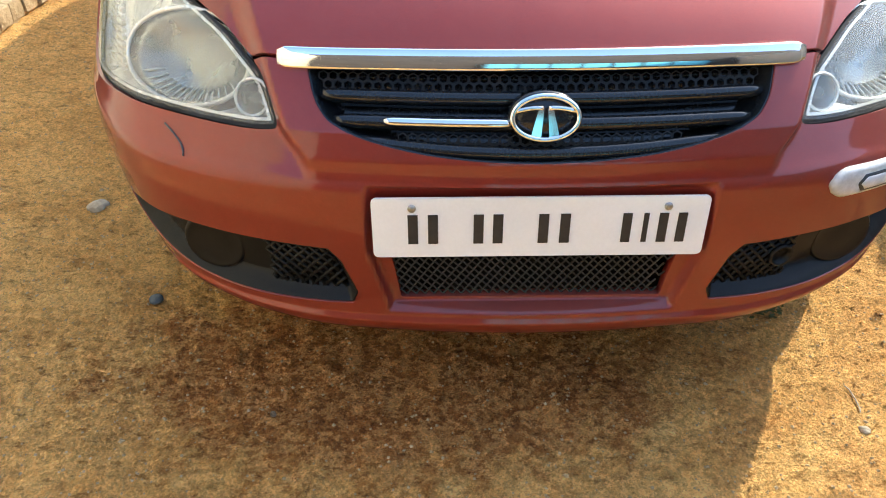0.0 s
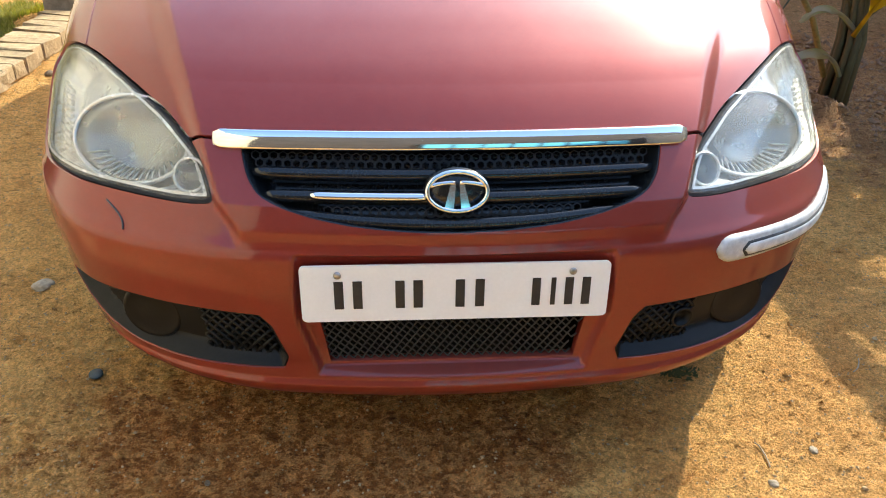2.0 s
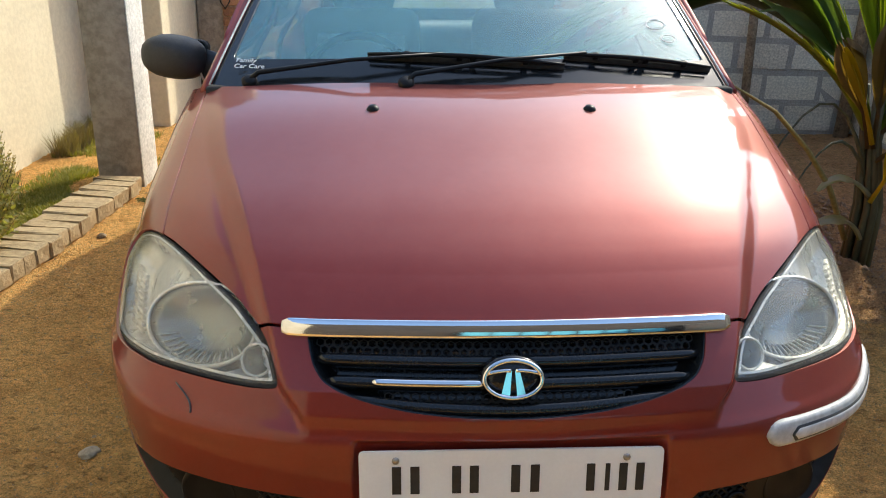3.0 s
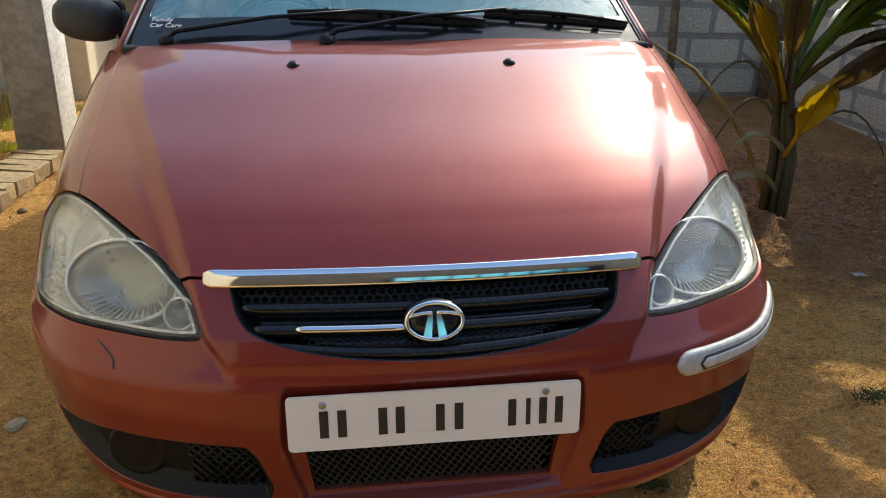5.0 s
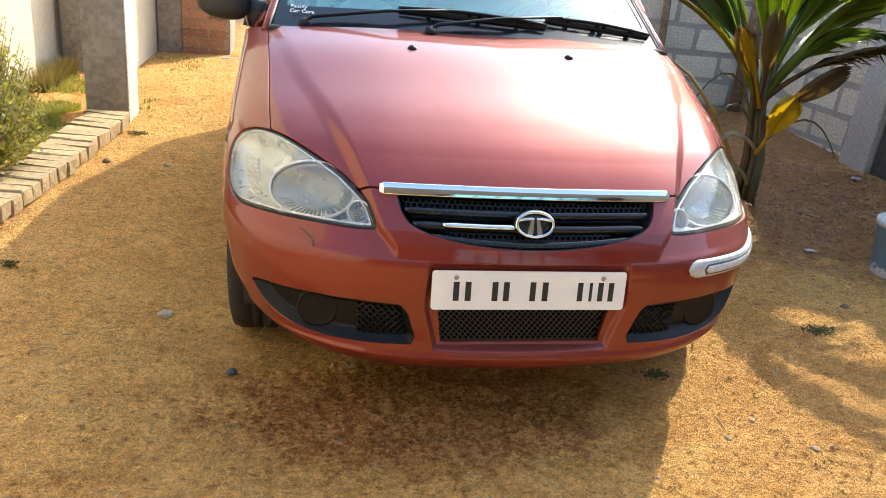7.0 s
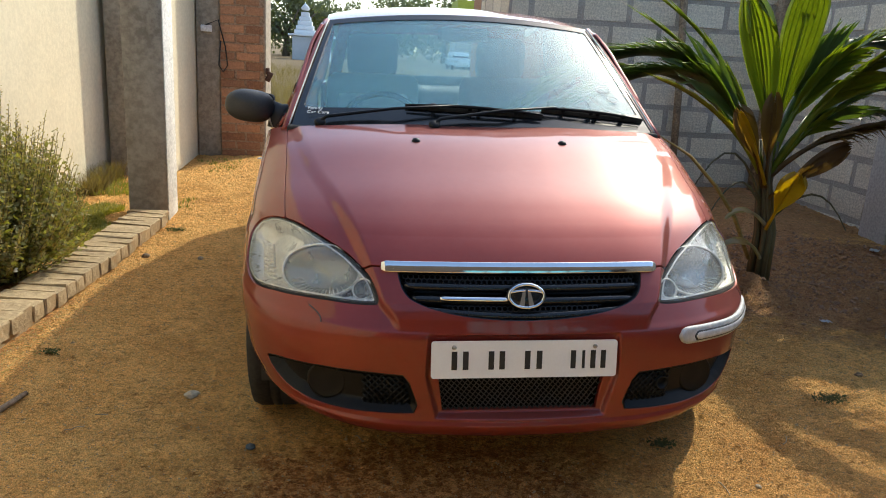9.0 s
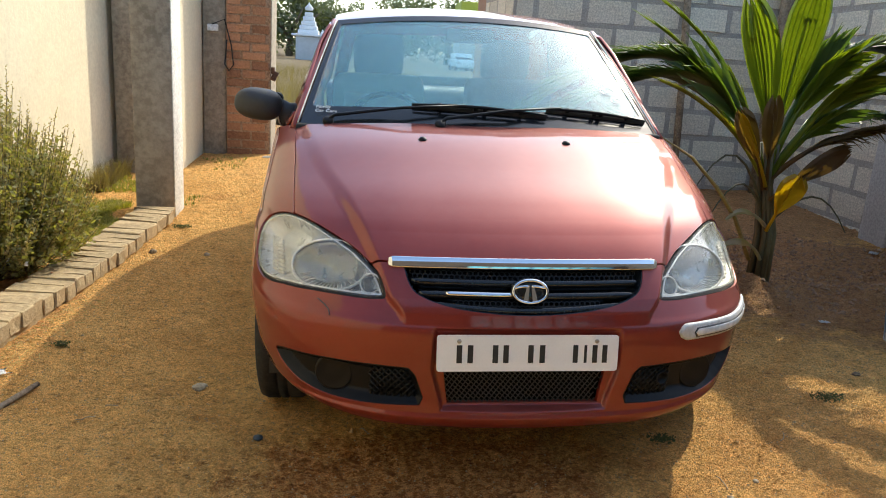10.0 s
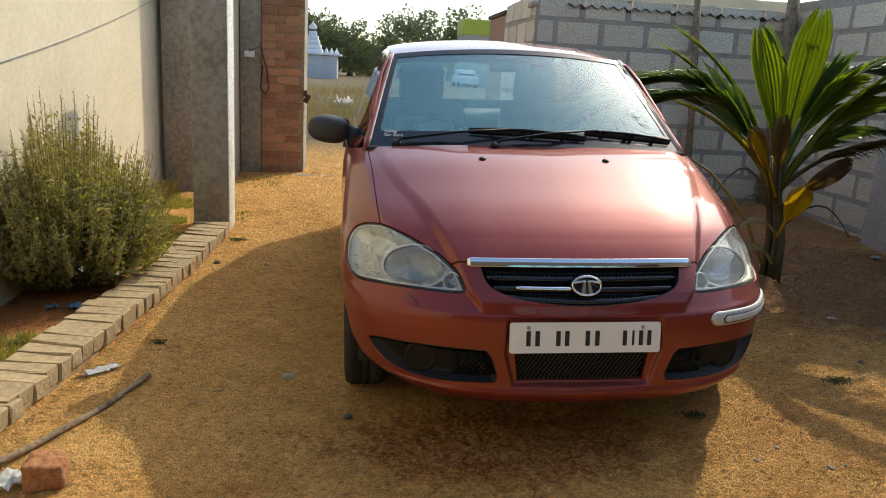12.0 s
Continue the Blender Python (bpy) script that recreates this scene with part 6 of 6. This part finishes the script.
# white car parked far off beyond the gate
far_car = new("white_car")
far_car.matrix_basis = Matrix.Translation(stand(7.2, 54.5)) @ pose(0, 0, 0, 0, 0, 4)
tagged(far_car, "white hatchback car parked far off beyond the yard", "car")
WHITE = surface("white_car_paint", (.7, .7, .7), (.78, .78, .78), 6, .3, coat=.6)
DARK_GLASS = surface("dark_car_glass", (.03, .035, .04), (.05, .055, .06), 6, .08)
part("body", box(1.5, 3.6, .60, .16, pose(0, 1.8, .56), 4), WHITE, far_car)
part("cabin", box(1.34, 2.2, .52, .18, pose(0, 2.2, 1.06), 4), WHITE, far_car)
part("front_window", box(1.16, .03, .34, .02, pose(0, 1.13, 1.07, -18)), DARK_GLASS, far_car)
for sgn in (-1, 1):
    part("headlight", box(.26, .05, .13, .03, pose(sgn * .55, .01, .62)), STEEL, far_car)
    part("mirror", box(.16, .10, .10, .03, pose(sgn * .80, 1.1, .95)), WHITE, far_car)
    for wy in (.7, 2.95):
        part("wheel", lathe([(.1, -.08), (.27, -.08), (.28, 0), (.27, .08), (.1, .08)], 24, Matrix.Translation((sgn * .66, wy, .28)) @ pose(0, 0, 0, 0, 90, 0)), RUBBER, far_car)

# threshold of the gate and the cable on the pier
thresh = part("gate_threshold", box(2.2, .22, .08, .01, pose(-.30, 5.35, .115)), MORTAR, None, "worn concrete strip across the gateway", kind="structure")
cable = part("cable", tube([(-1.87, 5.40, 1.33), (-1.76, 5.40, 1.38), (-1.70, 5.40, 1.15), (-1.68, 5.39, .98), (-1.72, 5.39, .92), (-1.76, 5.40, .98), (-1.74, 5.40, 1.2)], .006, 6), RUBBER, None, "black cable hanging on the brick pier")
tagged(cable, category="cable")
crumpled("rubble_heap", (-1.35, 21.5), (1.3, .5, .3), PAPER, "heap of white rubble in the dry field", "rubble", 9)

# transfer on the windscreen
txt = bpy.data.curves.new("sticker", "FONT")
txt.body, txt.size, txt.extrude, txt.align_x = "Family\nCar Care", .022, .0004, "LEFT"
txt.materials.append(PAPER)
sticker = new("screen_sticker", txt)
sticker.parent = car
sticker.matrix_basis = Matrix.Translation(screen_at(-.915, .10, .017)) @ pose(0, 0, 0, 34, 0, -9)
tagged(sticker, "white lettering at the foot of the windscreen")
for (a, b, r) in ((.80, .33, .020), (.83, .25, .015)):
    n = Vector((0, -.55, .83))
    c = screen_at(a, b, .006)
    u = Vector((1, 0, 0))
    v = n.cross(u).normalized()
    part("round_sticker", tube([c + u * r * 1.3 * math.cos(q) + v * r * math.sin(q) for q in np.linspace(0, 6.283, 25)[:-1]], .0016, 5, True), PAPER, ws)

# ---- house front behind the walk, and buildings beyond the shed ----
# wall out of view, added for reflections; dark colour stands for its shade
south = part("wall_south", box(10.0, .3, 3.9, .02, pose(1.2, -4.6, 1.6)), surface("shade_dark_plaster", (.035, .03, .026), (.06, .05, .042), 2, .9, bump=.3, fine=40), None, "plain unseen house wall, coloured dark in place of shade", smooth=False, kind="structure")
# blue sheet-metal gate in the house front, mirrored in the chrome
blue_gate = new("sheet_metal_gate")
blue_gate.matrix_basis = pose(1.25, -4.36, 0)
tagged(blue_gate, "light blue painted sheet-metal gate with upright ribs", "gate")
GATE_BLUE = surface("light_blue_gate_paint", (.10, .46, .62), (.15, .54, .70), 5, .45, rough2=.6)
part("sheet", box(2.7, .02, 1.15, .004, pose(0, 0, .68)), GATE_BLUE, blue_gate, smooth=False)
for k in range(8):
    part("rib", box(.03, .04, 1.15, .004, pose(-1.33 + .38 * k, .032, .68)), DARK_TRIM, blue_gate, "dark steel rib", smooth=False)
for z in (.10, 1.26):
    part("rail", box(2.75, .05, .06, .005, pose(0, .01, z)), DARK_TRIM, blue_gate, "dark steel rail", smooth=False)
hut = new("brick_hut")
tagged(hut, "weathered red-brown brick hut behind the block shed", "hut")
part("hut_wall", box(.62, 1.4, 2.0, .02, pose(1.64, 9.9, 1.12)), BRICK, hut, smooth=False)
part("hut_roof", box(.68, 1.5, .06, .01, pose(1.64, 9.9, 2.15)), RUST, hut, smooth=False)
low_house = new("low_house")
low_house.matrix_basis = Matrix.Translation((8.9, 60, -.4))
tagged(low_house, "low beige house with a yellow-green parapet, far beyond the yard", "house")
part("house_wall", box(3.8, 4.0, 4.6, .05, pose(0, 0, 2.3)), MORTAR, low_house, smooth=False)
part("parapet", box(3.9, 4.1, 1.2, .04, pose(0, 0, 5.1)), surface("yellow_green_paint", (.36, .40, .04), (.45, .48, .07), 5, .7), low_house, "yellow-green painted parapet", smooth=False)
house = new("far_house")
house.matrix_basis = Matrix.Translation((10.5, 26, -.1))
tagged(house, "pale flat-roofed house beyond the yard walls", "house")
part("house_wall", box(9, 6, 4.0, .05, pose(0, 0, 2.0)), surface("pale_mauve_render", (.48, .44, .45), (.56, .52, .53), 2, .9), house, smooth=False)
part("parapet", box(9.4, .2, .35, .03, pose(0, -3.1, 4.1)), PLASTER, house, smooth=False)
for k in range(3):
    part("house_window", box(1.0, .08, .9, .02, pose(-2.8 + 2.6 * k, -3.02, 2.9)), DARK_GLASS, house, smooth=False)
